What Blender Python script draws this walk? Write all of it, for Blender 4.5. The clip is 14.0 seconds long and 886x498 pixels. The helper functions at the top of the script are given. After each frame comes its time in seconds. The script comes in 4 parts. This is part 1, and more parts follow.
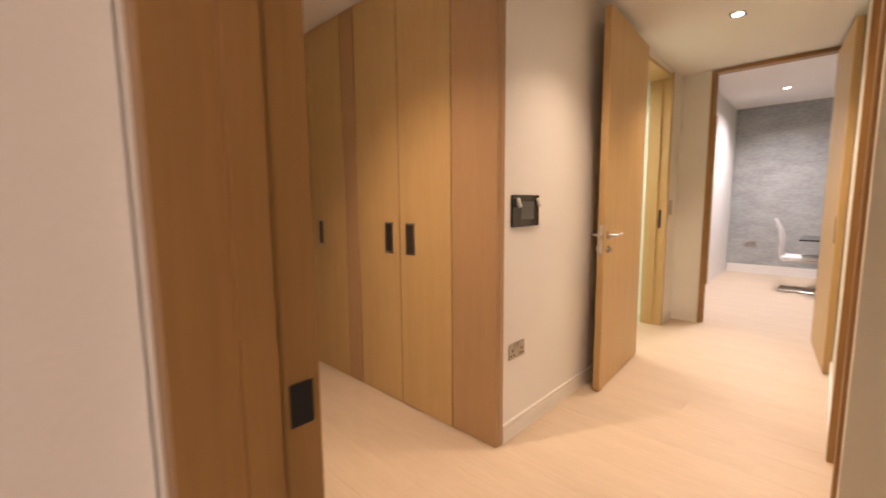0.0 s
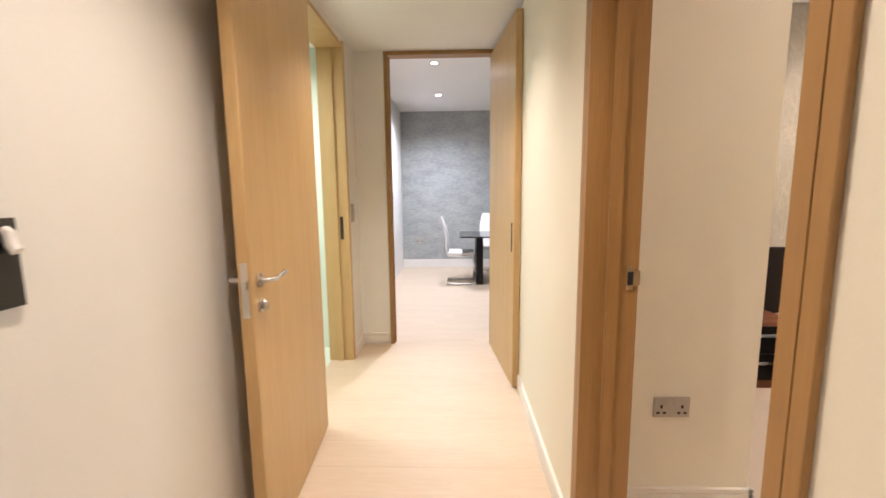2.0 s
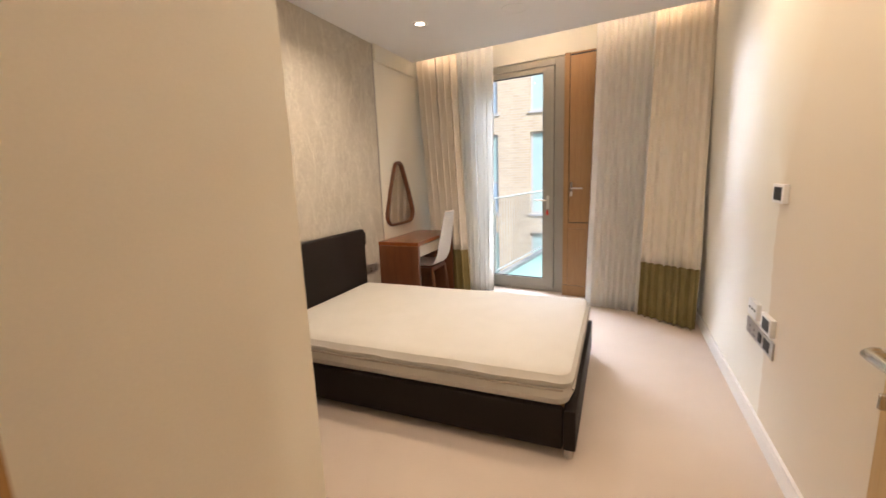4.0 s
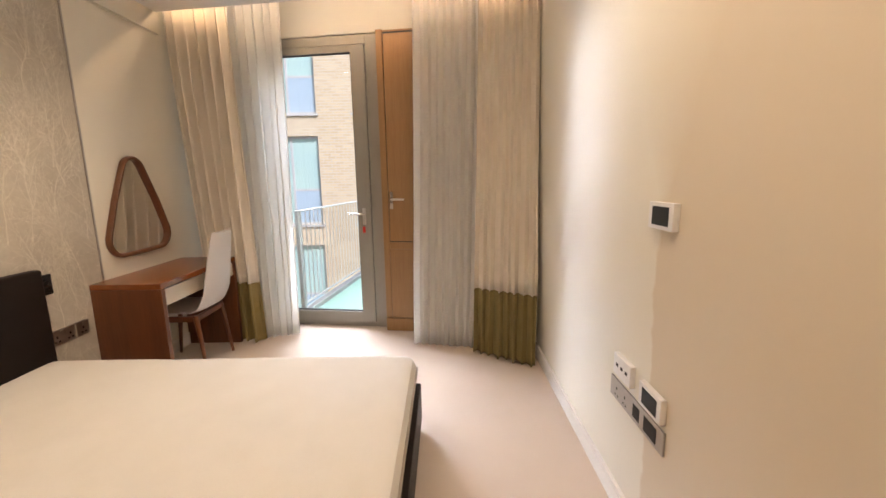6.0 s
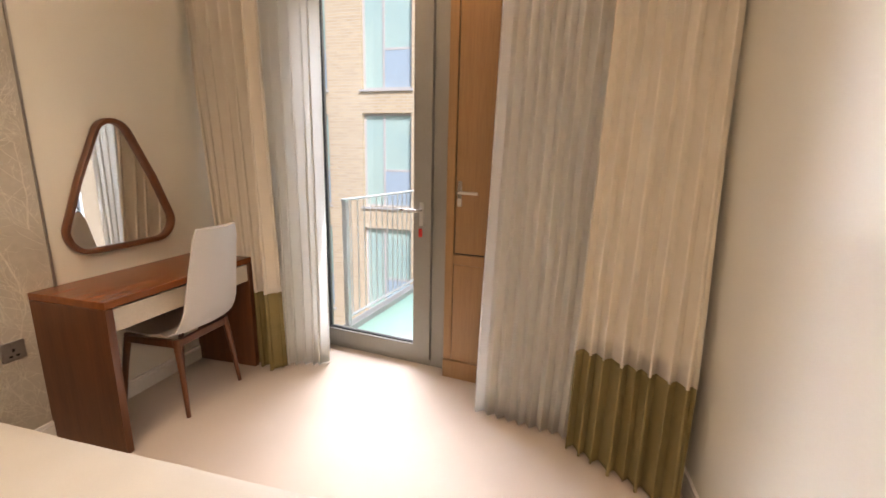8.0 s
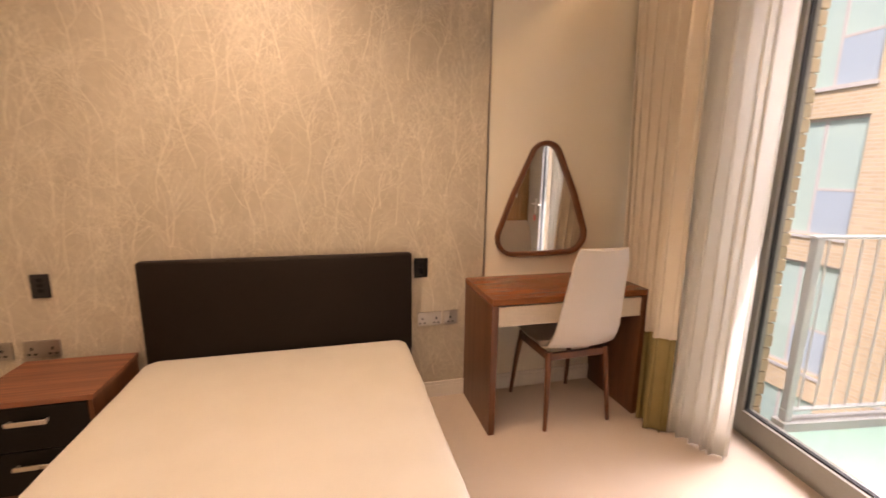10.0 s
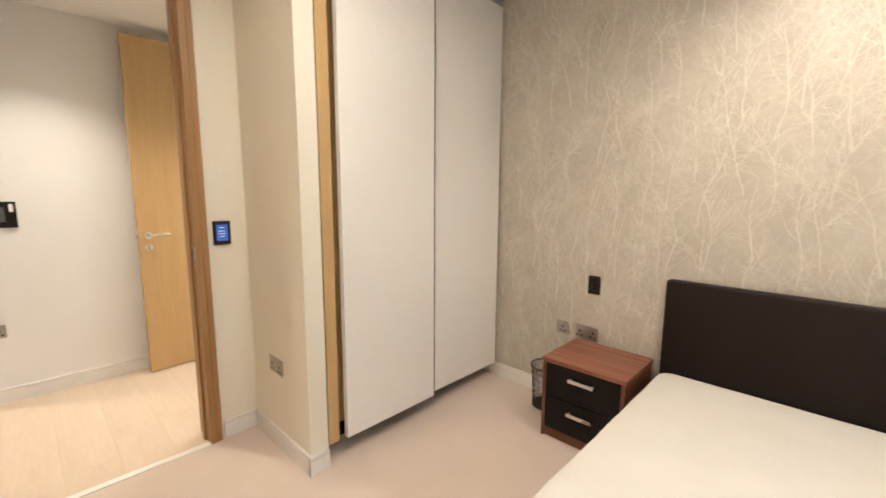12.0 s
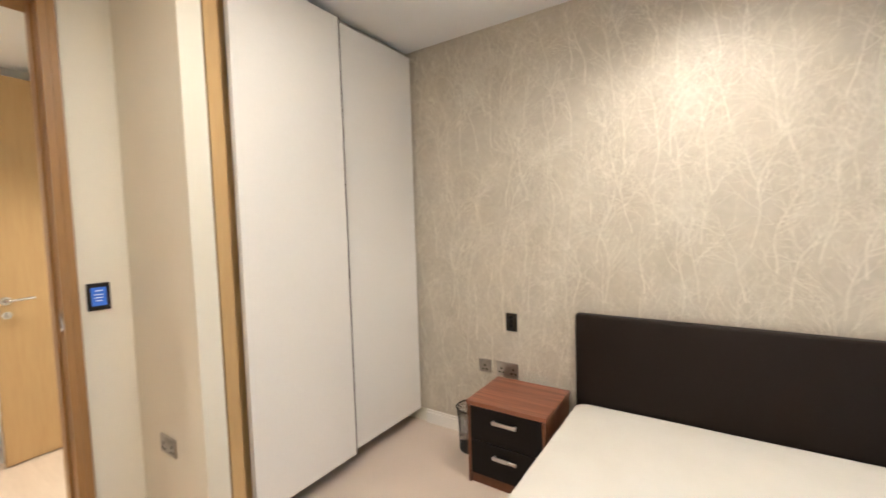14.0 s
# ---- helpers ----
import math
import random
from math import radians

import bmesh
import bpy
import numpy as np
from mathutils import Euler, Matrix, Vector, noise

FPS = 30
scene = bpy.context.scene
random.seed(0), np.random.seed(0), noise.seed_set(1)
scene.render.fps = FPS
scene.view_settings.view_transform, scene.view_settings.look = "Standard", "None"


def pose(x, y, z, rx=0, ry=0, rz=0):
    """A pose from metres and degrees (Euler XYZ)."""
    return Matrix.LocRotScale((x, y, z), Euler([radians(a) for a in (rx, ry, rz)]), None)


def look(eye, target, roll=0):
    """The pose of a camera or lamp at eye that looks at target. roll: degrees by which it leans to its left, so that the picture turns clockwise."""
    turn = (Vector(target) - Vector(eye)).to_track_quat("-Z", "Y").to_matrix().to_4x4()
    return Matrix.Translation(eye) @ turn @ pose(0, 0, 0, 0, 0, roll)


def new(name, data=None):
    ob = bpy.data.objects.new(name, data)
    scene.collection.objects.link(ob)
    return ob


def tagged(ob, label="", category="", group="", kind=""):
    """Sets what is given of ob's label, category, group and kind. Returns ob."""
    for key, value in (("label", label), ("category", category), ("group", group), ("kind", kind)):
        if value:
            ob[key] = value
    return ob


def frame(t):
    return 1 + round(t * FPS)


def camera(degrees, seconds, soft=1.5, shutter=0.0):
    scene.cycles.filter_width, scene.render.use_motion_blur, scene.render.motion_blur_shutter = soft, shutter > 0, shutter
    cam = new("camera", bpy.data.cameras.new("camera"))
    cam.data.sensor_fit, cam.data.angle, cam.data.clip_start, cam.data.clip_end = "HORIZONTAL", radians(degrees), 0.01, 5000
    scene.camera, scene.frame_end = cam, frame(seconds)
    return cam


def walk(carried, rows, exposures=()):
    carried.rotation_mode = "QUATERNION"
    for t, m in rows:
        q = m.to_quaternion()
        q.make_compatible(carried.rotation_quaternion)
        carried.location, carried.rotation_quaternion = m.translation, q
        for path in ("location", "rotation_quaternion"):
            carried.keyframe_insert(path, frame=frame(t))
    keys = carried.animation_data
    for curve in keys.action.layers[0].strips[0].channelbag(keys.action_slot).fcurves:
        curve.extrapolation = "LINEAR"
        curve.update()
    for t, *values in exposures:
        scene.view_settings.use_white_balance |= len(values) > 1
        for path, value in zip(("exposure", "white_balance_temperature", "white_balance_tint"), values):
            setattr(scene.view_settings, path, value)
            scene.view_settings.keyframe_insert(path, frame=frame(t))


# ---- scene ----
cam = camera(94.5, 14.0, soft=1.55, shutter=0.2)
PATH = [
    (0, (1.19, 2.555, 1.27), (-0.18, 3.995, 1.045), -0.5),
    (0.5, (1.053, 2.783, 1.298), (0.151, 4.55, 1.045), -0.7),
    (1, (0.959, 3.104, 1.309), (0.295, 4.974, 1.058), -0.9),
    (1.5, (0.897, 3.444, 1.326), (0.482, 5.383, 1.065), -0.7),
    (2, (0.825, 3.829, 1.339), (0.765, 5.811, 1.078), -0.6),
    (2.5, (0.871, 4.199, 1.32), (1.271, 6.14, 1.049), -1.4),
    (3, (1.006, 4.479, 1.327), (2.027, 6.174, 1.038), -1.6),
    (3.5, (1.164, 4.684, 1.349), (2.706, 5.921, 1.047), -1.7),
    (4, (1.312, 4.773, 1.383), (3.122, 5.549, 1.032), -2.3),
    (4.2, (1.406, 4.795, 1.388), (3.269, 5.419, 1.016), -2.2),
    (6.3, (2.498, 4.775, 1.37), (4.468, 4.753, 1.025), -0.6),
    (6.5, (2.584, 4.781, 1.371), (4.552, 4.742, 1.018), -0.3),
    (7, (2.924, 4.8, 1.368), (4.89, 4.755, 1.006), 0.3),
    (7.2, (3.053, 4.771, 1.38), (5.017, 4.772, 1.002), 0.6),
    (9.3, (4.092, 4.732, 1.358), (5.322, 6.263, 0.976), 1.3),
    (9.5, (4.098, 4.739, 1.36), (5.144, 6.402, 0.983), 1.3),
    (10, (4.104, 4.726, 1.372), (4.599, 6.628, 1.001), 0.8),
    (10.5, (4.029, 4.703, 1.371), (3.946, 6.671, 1.021), 0.4),
    (11, (3.994, 4.668, 1.378), (3.363, 6.537, 1.05), 0.2),
    (11.5, (3.916, 4.633, 1.387), (2.853, 6.298, 1.073), 0.1),
    (12, (3.787, 4.57, 1.382), (2.411, 5.995, 1.105), 0.3),
    (12.5, (3.697, 4.538, 1.395), (2.117, 5.743, 1.162), 0.4),
    (13, (3.656, 4.533, 1.399), (2.023, 5.676, 1.232), 0.1),
    (13.5, (3.679, 4.566, 1.431), (2.174, 5.878, 1.314), -0.9),
    (14, (3.817, 4.637, 1.448), (2.707, 6.296, 1.327), -1.7),
]
EXPOSURES = [  # seconds, stops, kelvin, tint
    (0.0, 0.28, 7050, 29), (0.5, 0.64, 6600, 26), (1.0, 0.70, 6450, 23), (1.5, 0.62, 6000, 19), (2.0, 0.52, 5850, 18), (2.5, 0.48, 5600, 15), (3.0, 0.42, 5600, 16), (3.5, 0.32, 6050, 19), (4.2, 0.28, 6350, 19),
    (6.3, 0.09, 6600, 21), (6.7, 0.07, 6550, 20), (7.2, 0.07, 6500, 20), (9.3, 0.16, 7700, 31), (10.0, 0.14, 8100, 34), (10.5, 0.24, 9300, 37), (11.0, 0.40, 6500, 20), (11.5, 0.46, 5550, 13), (12.0, 0.62, 5600, 13), (12.5, 0.76, 5800, 15), (13.0, 0.82, 5650, 14), (13.5, 0.80, 5700, 15), (14.0, 0.70, 5400, 12),
]
walk(cam, [(t, look(eye, target, roll)) for t, eye, target, roll in PATH], EXPOSURES)

# ---- world and lamps ----
world = bpy.data.worlds.new("world")
scene.world = world
world.use_nodes = True
wn = world.node_tree
sky = wn.nodes.new("ShaderNodeTexSky")
sky.sky_type, sky.sun_disc = "NISHITA", False
sky.sun_elevation, sky.sun_rotation = radians(40), radians(240)
wn.links.new(sky.outputs[0], wn.nodes["Background"].inputs[0])
wn.nodes["Background"].inputs[1].default_value = 0.15

H, HB = 2.535, 2.66        # ceiling of the hall, of the bedroom
WARM = (1.0, 0.83, 0.60)


def lamp(name, kind, m, energy, color, **more):
    data = bpy.data.lights.new(name, kind)
    data.energy, data.color = energy, color
    if kind == "SPOT":
        data.spot_size, data.spot_blend = radians(more["angle"]), more.get("blend", 0.6)
    if kind == "AREA":
        data.shape, data.size, data.size_y = "ELLIPSE" if more["size"] < 0.1 and more["size_y"] < 0.1 else "RECTANGLE", more["size"], more["size_y"]
    if kind == "SUN":
        data.angle = radians(more["angle"])
    else:
        if kind != "AREA":
            data.shadow_soft_size = more.get("soft", 0.03)
    ob = new(name, data)
    ob.matrix_world = m
    return ob


lamp("sun", "SUN", look((-30, -22, 45), (10, 8, 0)), 4.4, (0.98, 0.98, 1.0), angle=12)
WIN = pose(6.066, 5.55, 0, 0, 0, -8)      # x: outward, y: north along the window wall
# added lamp out of sight above the balcony, standing in for sky light
lamp("sky_fill_lamp", "AREA", look(WIN @ Vector((1.35, 0.75, 3.95)), (4.5, 4.9, 0.0)), 260, (0.80, 0.90, 1.0), size=1.4, size_y=1.6)
# added narrow lamp outside the balcony door, standing in for slanting daylight
beam = lamp("slant_fill_lamp", "AREA", look(WIN @ Vector((0.25, 0.66, 1.35)), WIN @ Vector((0.25, 0.66, 1.35)) + Vector((-0.625, -0.688, -0.12))), 3.4, (0.80, 0.90, 1.0), size=0.45, size_y=2.3)
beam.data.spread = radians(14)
# added lamp behind the low pane, to brighten the carpet in place of daylight
carpet_fill = lamp("carpet_fill_lamp", "AREA", look(WIN @ Vector((0.045, 0.35, 0.75)), WIN @ Vector((0.045, 0.35, 0.75)) + Vector((-0.74, -0.50, -0.45))), 10.0, (0.80, 0.90, 1.0), size=0.66, size_y=0.8)
carpet_fill.data.spread = radians(58)
# downlights: x, y, ceiling height, watts, beam (0: as wide as its lens allows), place that it is tilted to
# the lobby one and the last three are added for brightness, not seen
DOWN = [
    (0.52, 4.70, H, 76, 112, (0.86, 4.70, 0)), (0.62, 6.10, H, 80, 110, (0.70, 6.10, 0)), (-0.45, 3.35, H, 120, 126, (-0.15, 3.05, 0)),
    (0.60, 8.71, 2.83, 180, 150, None), (0.59, 10.22, 2.83, 180, 150, None),
    (3.77, 6.26, HB, 64, 132, (3.77, 6.74, 0.2)), (4.71, 6.36, HB, 32, 80, None), (3.80, 4.55, HB, 9, 0, None), (2.72, 4.62, HB, 8.5, 0, None), (2.95, 5.45, HB, 10, 0, None),
]
for x, y, z, w, beam_angle, aim in DOWN:
    # dining lamps are cooler, to carry the daylight of that room
    tone = WARM if y < 8 else (0.96, 0.97, 0.98)
    if beam_angle:
        lamp("downlight_lamp", "SPOT", look((x, y, z - 0.03), aim) if aim else pose(x, y, z - 0.03), w, tone, angle=beam_angle, blend=1.0, soft=0.03)
    else:
        lamp("downlight_lamp", "AREA", pose(x, y, z - 0.010), w, tone, size=0.062, size_y=0.062)
lamp("bath_lamp", "AREA", pose(-1.0, 6.5, 2.35), 28, (0.95, 1.0, 0.85), size=0.6, size_y=0.6)
lamp("cove_strip_lamp", "AREA", WIN @ pose(-0.40, -0.05, 2.74, 0, 120, 0), 20, (1.0, 0.72, 0.42), size=0.02, size_y=2.7)
# added unseen lamp, set to brighten the first room and the lobby wall
lamp("start_room_fill", "AREA", pose(3.0, 1.2, 2.45), 40, (1.0, 0.86, 0.74), size=0.4, size_y=0.4)

# ---- materials ----
def material(name, color, rough=0.6, metal=0.0, **kw):
    """color, second colour mixed in by noise of a scale, grain stretched by a vector, bump."""
    mat = bpy.data.materials.new(name)
    mat.use_nodes = True
    nt = mat.node_tree
    N, L = nt.nodes, nt.links
    b = N["Principled BSDF"]
    b.inputs["Base Color"].default_value = (*color, 1)
    b.inputs["Roughness"].default_value, b.inputs["Metallic"].default_value = rough, metal
    tc = N.new("ShaderNodeTexCoord")
    mp = N.new("ShaderNodeMapping")
    mp.inputs["Scale"].default_value = kw.get("stretch", (1, 1, 1))
    L.new(tc.outputs["Object"], mp.inputs[0])
    big = N.new("ShaderNodeTexNoise")
    big.inputs["Scale"].default_value, big.inputs["Detail"].default_value = kw.get("scale", 2.0), 3
    fine = N.new("ShaderNodeTexNoise")
    fine.inputs["Scale"].default_value, fine.inputs["Detail"].default_value = kw.get("fine", 80.0), 4
    L.new(mp.outputs[0], big.inputs["Vector"])
    L.new(mp.outputs[0], fine.inputs["Vector"])
    c2 = kw.get("second", tuple(c * 0.9 for c in color))
    mix = N.new("ShaderNodeMixRGB")
    mix.inputs[1].default_value, mix.inputs[2].default_value = (*color, 1), (*c2, 1)
    add = N.new("ShaderNodeMath")
    add.operation = "MULTIPLY_ADD"
    w = kw.get("weight", 0.5)
    L.new(fine.outputs[0], add.inputs[0])
    add.inputs[1].default_value = w
    sub = N.new("ShaderNodeMath")
    sub.operation = "MULTIPLY"
    L.new(big.outputs[0], sub.inputs[0])
    sub.inputs[1].default_value = 1.0 - w
    L.new(sub.outputs[0], add.inputs[2])
    ramp = N.new("ShaderNodeMapRange")
    ramp.inputs[1].default_value, ramp.inputs[2].default_value = 0.35, 0.65
    L.new(add.outputs[0], ramp.inputs[0])
    L.new(ramp.outputs[0], mix.inputs[0])
    out = mix.outputs[0]
    if kw.get("random"):
        info = N.new("ShaderNodeObjectInfo")
        hsv = N.new("ShaderNodeHueSaturation")
        mr = N.new("ShaderNodeMapRange")
        mr.inputs[3].default_value, mr.inputs[4].default_value = 1 - kw["random"], 1 + kw["random"]
        L.new(info.outputs["Random"], mr.inputs[0])
        L.new(mr.outputs[0], hsv.inputs["Value"])
        L.new(out, hsv.inputs["Color"])
        out = hsv.outputs[0]
    L.new(out, b.inputs["Base Color"])
    if kw.get("bump", 0.05):
        bump = N.new("ShaderNodeBump")
        bump.inputs["Strength"].default_value, bump.inputs["Distance"].default_value = kw.get("bump", 0.05), 0.01
        L.new(fine.outputs[0], bump.inputs["Height"])
        L.new(bump.outputs[0], b.inputs["Normal"])
    rr = N.new("ShaderNodeMapRange")
    rr.inputs[3].default_value, rr.inputs[4].default_value = max(0.02, rough - 0.06), min(1, rough + 0.06)
    L.new(big.outputs[0], rr.inputs[0])
    L.new(rr.outputs[0], b.inputs["Roughness"])
    if "coat" in kw:
        b.inputs["Coat Weight"].default_value = kw["coat"]
    if "sheen" in kw:
        b.inputs["Sheen Weight"].default_value = kw["sheen"]
    if "glow" in kw:
        b.inputs["Emission Color"].default_value = (*kw.get("glow_color", color), 1)
        b.inputs["Emission Strength"].default_value = kw["glow"]
    if "through" in kw:
        b.inputs["Transmission Weight"].default_value = kw["through"]
    return mat


PAINT = material("cream_wall_paint", (0.76, 0.72, 0.615), 0.62, second=(0.73, 0.69, 0.585), fine=160, bump=0.04)
HALLPAINT = material("white_wall_paint", (0.77, 0.755, 0.72), 0.62, second=(0.74, 0.725, 0.69), fine=160, bump=0.04)
CEIL = material("white_ceiling_paint", (0.80, 0.79, 0.77), 0.8, second=(0.78, 0.77, 0.75), fine=200, bump=0.03)
TRIM = material("white_eggshell_trim", (0.78, 0.75, 0.70), 0.4, fine=120, bump=0.02)
OAK = material("oak_veneer", (0.54, 0.365, 0.16), 0.42, second=(0.485, 0.318, 0.135), stretch=(14, 14, 0.8), scale=1.2, fine=9, weight=0.6, bump=0.06)
# oak of the door linings, darkened to hold some of their shade
OAK_SHADED = material("shaded_oak_lining", (0.35, 0.196, 0.070), 0.42, second=(0.30, 0.164, 0.057), stretch=(14, 14, 0.8), scale=1.2, fine=9, weight=0.6, bump=0.06)
OAK_ROSE = material("rose_stained_oak", (0.44, 0.27, 0.135), 0.42, second=(0.39, 0.235, 0.115), stretch=(14, 14, 0.8), scale=1.2, fine=9, weight=0.6, bump=0.06)
OAK_BROWN = material("brown_stained_oak", (0.33, 0.185, 0.075), 0.42, second=(0.27, 0.145, 0.058), stretch=(14, 14, 0.8), scale=1.2, fine=9, weight=0.6, bump=0.06)
# closet carcass darkened, to paint the shade in the gaps between doors
OAK_GAP_SHADE = material("shadowed_oak_carcass", (0.16, 0.09, 0.04), 0.6)
BRONZE = material("dark_bronze", (0.10, 0.075, 0.055), 0.4, 0.8, fine=200, bump=0.02)
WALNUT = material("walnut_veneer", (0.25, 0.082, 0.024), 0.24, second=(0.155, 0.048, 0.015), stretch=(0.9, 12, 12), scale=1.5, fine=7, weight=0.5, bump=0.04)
# upright walnut, darkened because less light falls on it than on tops
WALNUT_UP_SHADED = material("walnut_upright_shaded", (0.150, 0.050, 0.017), 0.34, second=(0.095, 0.031, 0.011), stretch=(12, 12, 0.9), scale=1.5, fine=7, weight=0.5, bump=0.04)
ROSEWOOD = material("striped_rosewood_laminate", (0.30, 0.115, 0.06), 0.35, second=(0.13, 0.045, 0.025), stretch=(0.6, 16, 16), scale=2.2, fine=6, weight=0.5, bump=0.02)
FLOORBOARD = material("limed_oak_board", (0.60, 0.485, 0.355), 0.5, second=(0.545, 0.43, 0.305), stretch=(1.0, 7, 7), scale=0.9, fine=8, weight=0.5, bump=0.03, random=0.014)
JOINT = material("board_joint", (0.57, 0.455, 0.335), 0.8)
CARPET = material("cream_wool_carpet", (0.62, 0.515, 0.42), 0.95, second=(0.56, 0.46, 0.37), scale=3, fine=420, weight=0.55, bump=0.35, sheen=0.2)
PAPER = material("taupe_wallpaper", (0.425, 0.378, 0.302), 0.5, second=(0.52, 0.47, 0.385), scale=4, fine=26, weight=0.4, bump=0.05)
PRINT = material("pale_printed_branches", (0.69, 0.64, 0.54), 0.42, second=(0.52, 0.47, 0.385), scale=9, fine=40, bump=0.02)
# pale blotches hold the patchy sheen of the silk in its colour
GREYPAPER = material("grey_silk_wallpaper", (0.265, 0.28, 0.275), 0.36, second=(0.40, 0.415, 0.40), stretch=(1, 1, 2.2), scale=3.0, fine=14, weight=0.5, bump=0.05)
WHITE_DOOR = material("white_lacquer", (0.80, 0.775, 0.735), 0.32, second=(0.78, 0.755, 0.715), fine=60, bump=0.015)
BLACK = material("black_leatherette", (0.011, 0.007, 0.005), 0.5, second=(0.015, 0.010, 0.008), fine=260, bump=0.12)
BLACK_GLOSS = material("black_glass_plate", (0.010, 0.010, 0.011), 0.10, bump=0)
BLACK_LAM = material("black_laminate", (0.008, 0.0065, 0.006), 0.38, fine=200, bump=0.03)
MATTRESS = material("white_knit_mattress", (0.61, 0.575, 0.51), 0.9, second=(0.57, 0.535, 0.47), scale=6, fine=300, bump=0.15, sheen=0.2)
PIPING = material("taupe_piping", (0.40, 0.35, 0.29), 0.9)
CHROME = material("brushed_steel", (0.62, 0.60, 0.57), 0.28, 1.0, fine=200, bump=0.02)
NICKEL = material("satin_nickel_plate", (0.44, 0.41, 0.37), 0.32, 1.0, fine=200, bump=0.02)
ALU = material("grey_anodised_frame", (0.30, 0.285, 0.25), 0.45, 0.15, fine=120, bump=0.02)
GASKET = material("black_rubber", (0.012, 0.012, 0.012), 0.6, bump=0)
PLASTIC = material("white_plastic", (0.80, 0.79, 0.77), 0.35, bump=0)
# black for dark plates, and for the shade painted into holes, slots, gaps
SHADE_AND_PLATE = material("shade_and_plate_black", (0.012, 0.012, 0.012), 0.7, bump=0)
CURTAIN = material("cream_linen_curtain", (0.74, 0.67, 0.56), 0.9, second=(0.70, 0.63, 0.52), scale=8, fine=300, bump=0.06, sheen=0.2)
OLIVE = material("olive_linen_band", (0.26, 0.20, 0.075), 0.9, second=(0.21, 0.16, 0.060), scale=8, fine=300, bump=0.12)
SHEER = material("pale_sheer_voile", (0.90, 0.88, 0.83), 0.85, second=(0.84, 0.81, 0.75), scale=8, fine=300, bump=0.06)
sn = SHEER.node_tree
st, sm = sn.nodes.new("ShaderNodeBsdfTranslucent"), sn.nodes.new("ShaderNodeMixShader")
st.inputs[0].default_value, sm.inputs[0].default_value = (0.92, 0.92, 0.90, 1), 0.62
sn.links.new(sn.nodes["Principled BSDF"].outputs[0], sm.inputs[1])
sn.links.new(st.outputs[0], sm.inputs[2])
sn.links.new(sm.outputs[0], sn.nodes["Material Output"].inputs[0])
LEATHER = material("pale_grey_leather", (0.62, 0.58, 0.54), 0.5, second=(0.58, 0.54, 0.50), fine=220, bump=0.06)
WHITE_LEATHER = material("white_leather", (0.80, 0.79, 0.77), 0.42, second=(0.76, 0.75, 0.73), fine=220, bump=0.05)
DRAWER = material("cream_lacquer_drawer", (0.64, 0.56, 0.45), 0.35, bump=0.01)
BRICK = material("buff_brick", (0.66, 0.52, 0.34), 0.85, second=(0.58, 0.44, 0.27), scale=3, fine=40, bump=0.1, random=0.14)
MORTAR = material("pale_mortar", (0.58, 0.51, 0.41), 0.9)
STONE = material("pale_stone_sill", (0.60, 0.58, 0.55), 0.8)
DECK = material("pale_green_balcony_tile", (0.42, 0.64, 0.52), 0.6, second=(0.38, 0.60, 0.48))
STEEL = material("pale_grey_painted_steel", (0.74, 0.74, 0.71), 0.5, 0.2)
BLUEPANEL = material("blue_grey_window_panel", (0.44, 0.56, 0.64), 0.4)
FAR_GLASS = material("far_window_glass", (0.42, 0.60, 0.57), 0.12, second=(0.54, 0.70, 0.60), scale=0.8)
TILE = material("pale_green_tile", (0.72, 0.76, 0.66), 0.25, second=(0.68, 0.72, 0.62))
RED = material("red_tag", (0.7, 0.03, 0.02), 0.4, bump=0)
MESHBIN = material("black_wire_mesh", (0.02, 0.02, 0.02), 0.5, 0.5)
LIT = material("lamp_lens", (1.0, 0.86, 0.66), 0.4, glow=14.0, bump=0)
LED = material("warm_led_strip", (1.0, 0.75, 0.45), 0.4, glow=6.0, bump=0)
SCREEN = material("blue_lit_screen", (0.02, 0.05, 0.14), 0.2, glow=0.32, glow_color=(0.08, 0.22, 0.7), bump=0)
LCD = material("grey_lcd", (0.075, 0.08, 0.08), 0.18, bump=0)

for m_ in (BLACK, BLACK_LAM):
    m_.node_tree.nodes["Principled BSDF"].inputs["Specular IOR Level"].default_value = 0.16
MIRROR = material("mirror_glass", (0.92, 0.93, 0.93), 0.01, 1.0, bump=0)
mb = MIRROR.node_tree.nodes["Principled BSDF"]
for link in list(mb.inputs["Roughness"].links):
    MIRROR.node_tree.links.remove(link)
mb.inputs["Roughness"].default_value = 0.0

GLASS = bpy.data.materials.new("window_glass")
GLASS.use_nodes = True
gb = GLASS.node_tree.nodes["Principled BSDF"]
gb.inputs["Base Color"].default_value = (0.90, 0.96, 1.0, 1)
gb.inputs["Roughness"].default_value, gb.inputs["Transmission Weight"].default_value, gb.inputs["IOR"].default_value = 0.0, 1.0, 1.45


# cream paint, an older, yellower coat west of a ragged edge that runs between the wall plates, and painted light
# falloff above them
PATCHED_SHADED = PAINT.copy()
PATCHED_SHADED.name = "patched_wall_paint"
pt = PATCHED_SHADED.node_tree


def math_node(tree, kind, a, b, clamp=False):
    nd = tree.nodes.new("ShaderNodeMath")
    nd.operation, nd.use_clamp = kind, clamp
    for socket_, v in zip(nd.inputs, (a, b)):
        if isinstance(v, (int, float)):
            socket_.default_value = v
        else:
            tree.links.new(v, socket_)
    return nd.outputs[0]


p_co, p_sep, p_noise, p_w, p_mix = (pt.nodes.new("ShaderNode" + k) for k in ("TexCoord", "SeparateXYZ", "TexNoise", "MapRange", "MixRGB"))
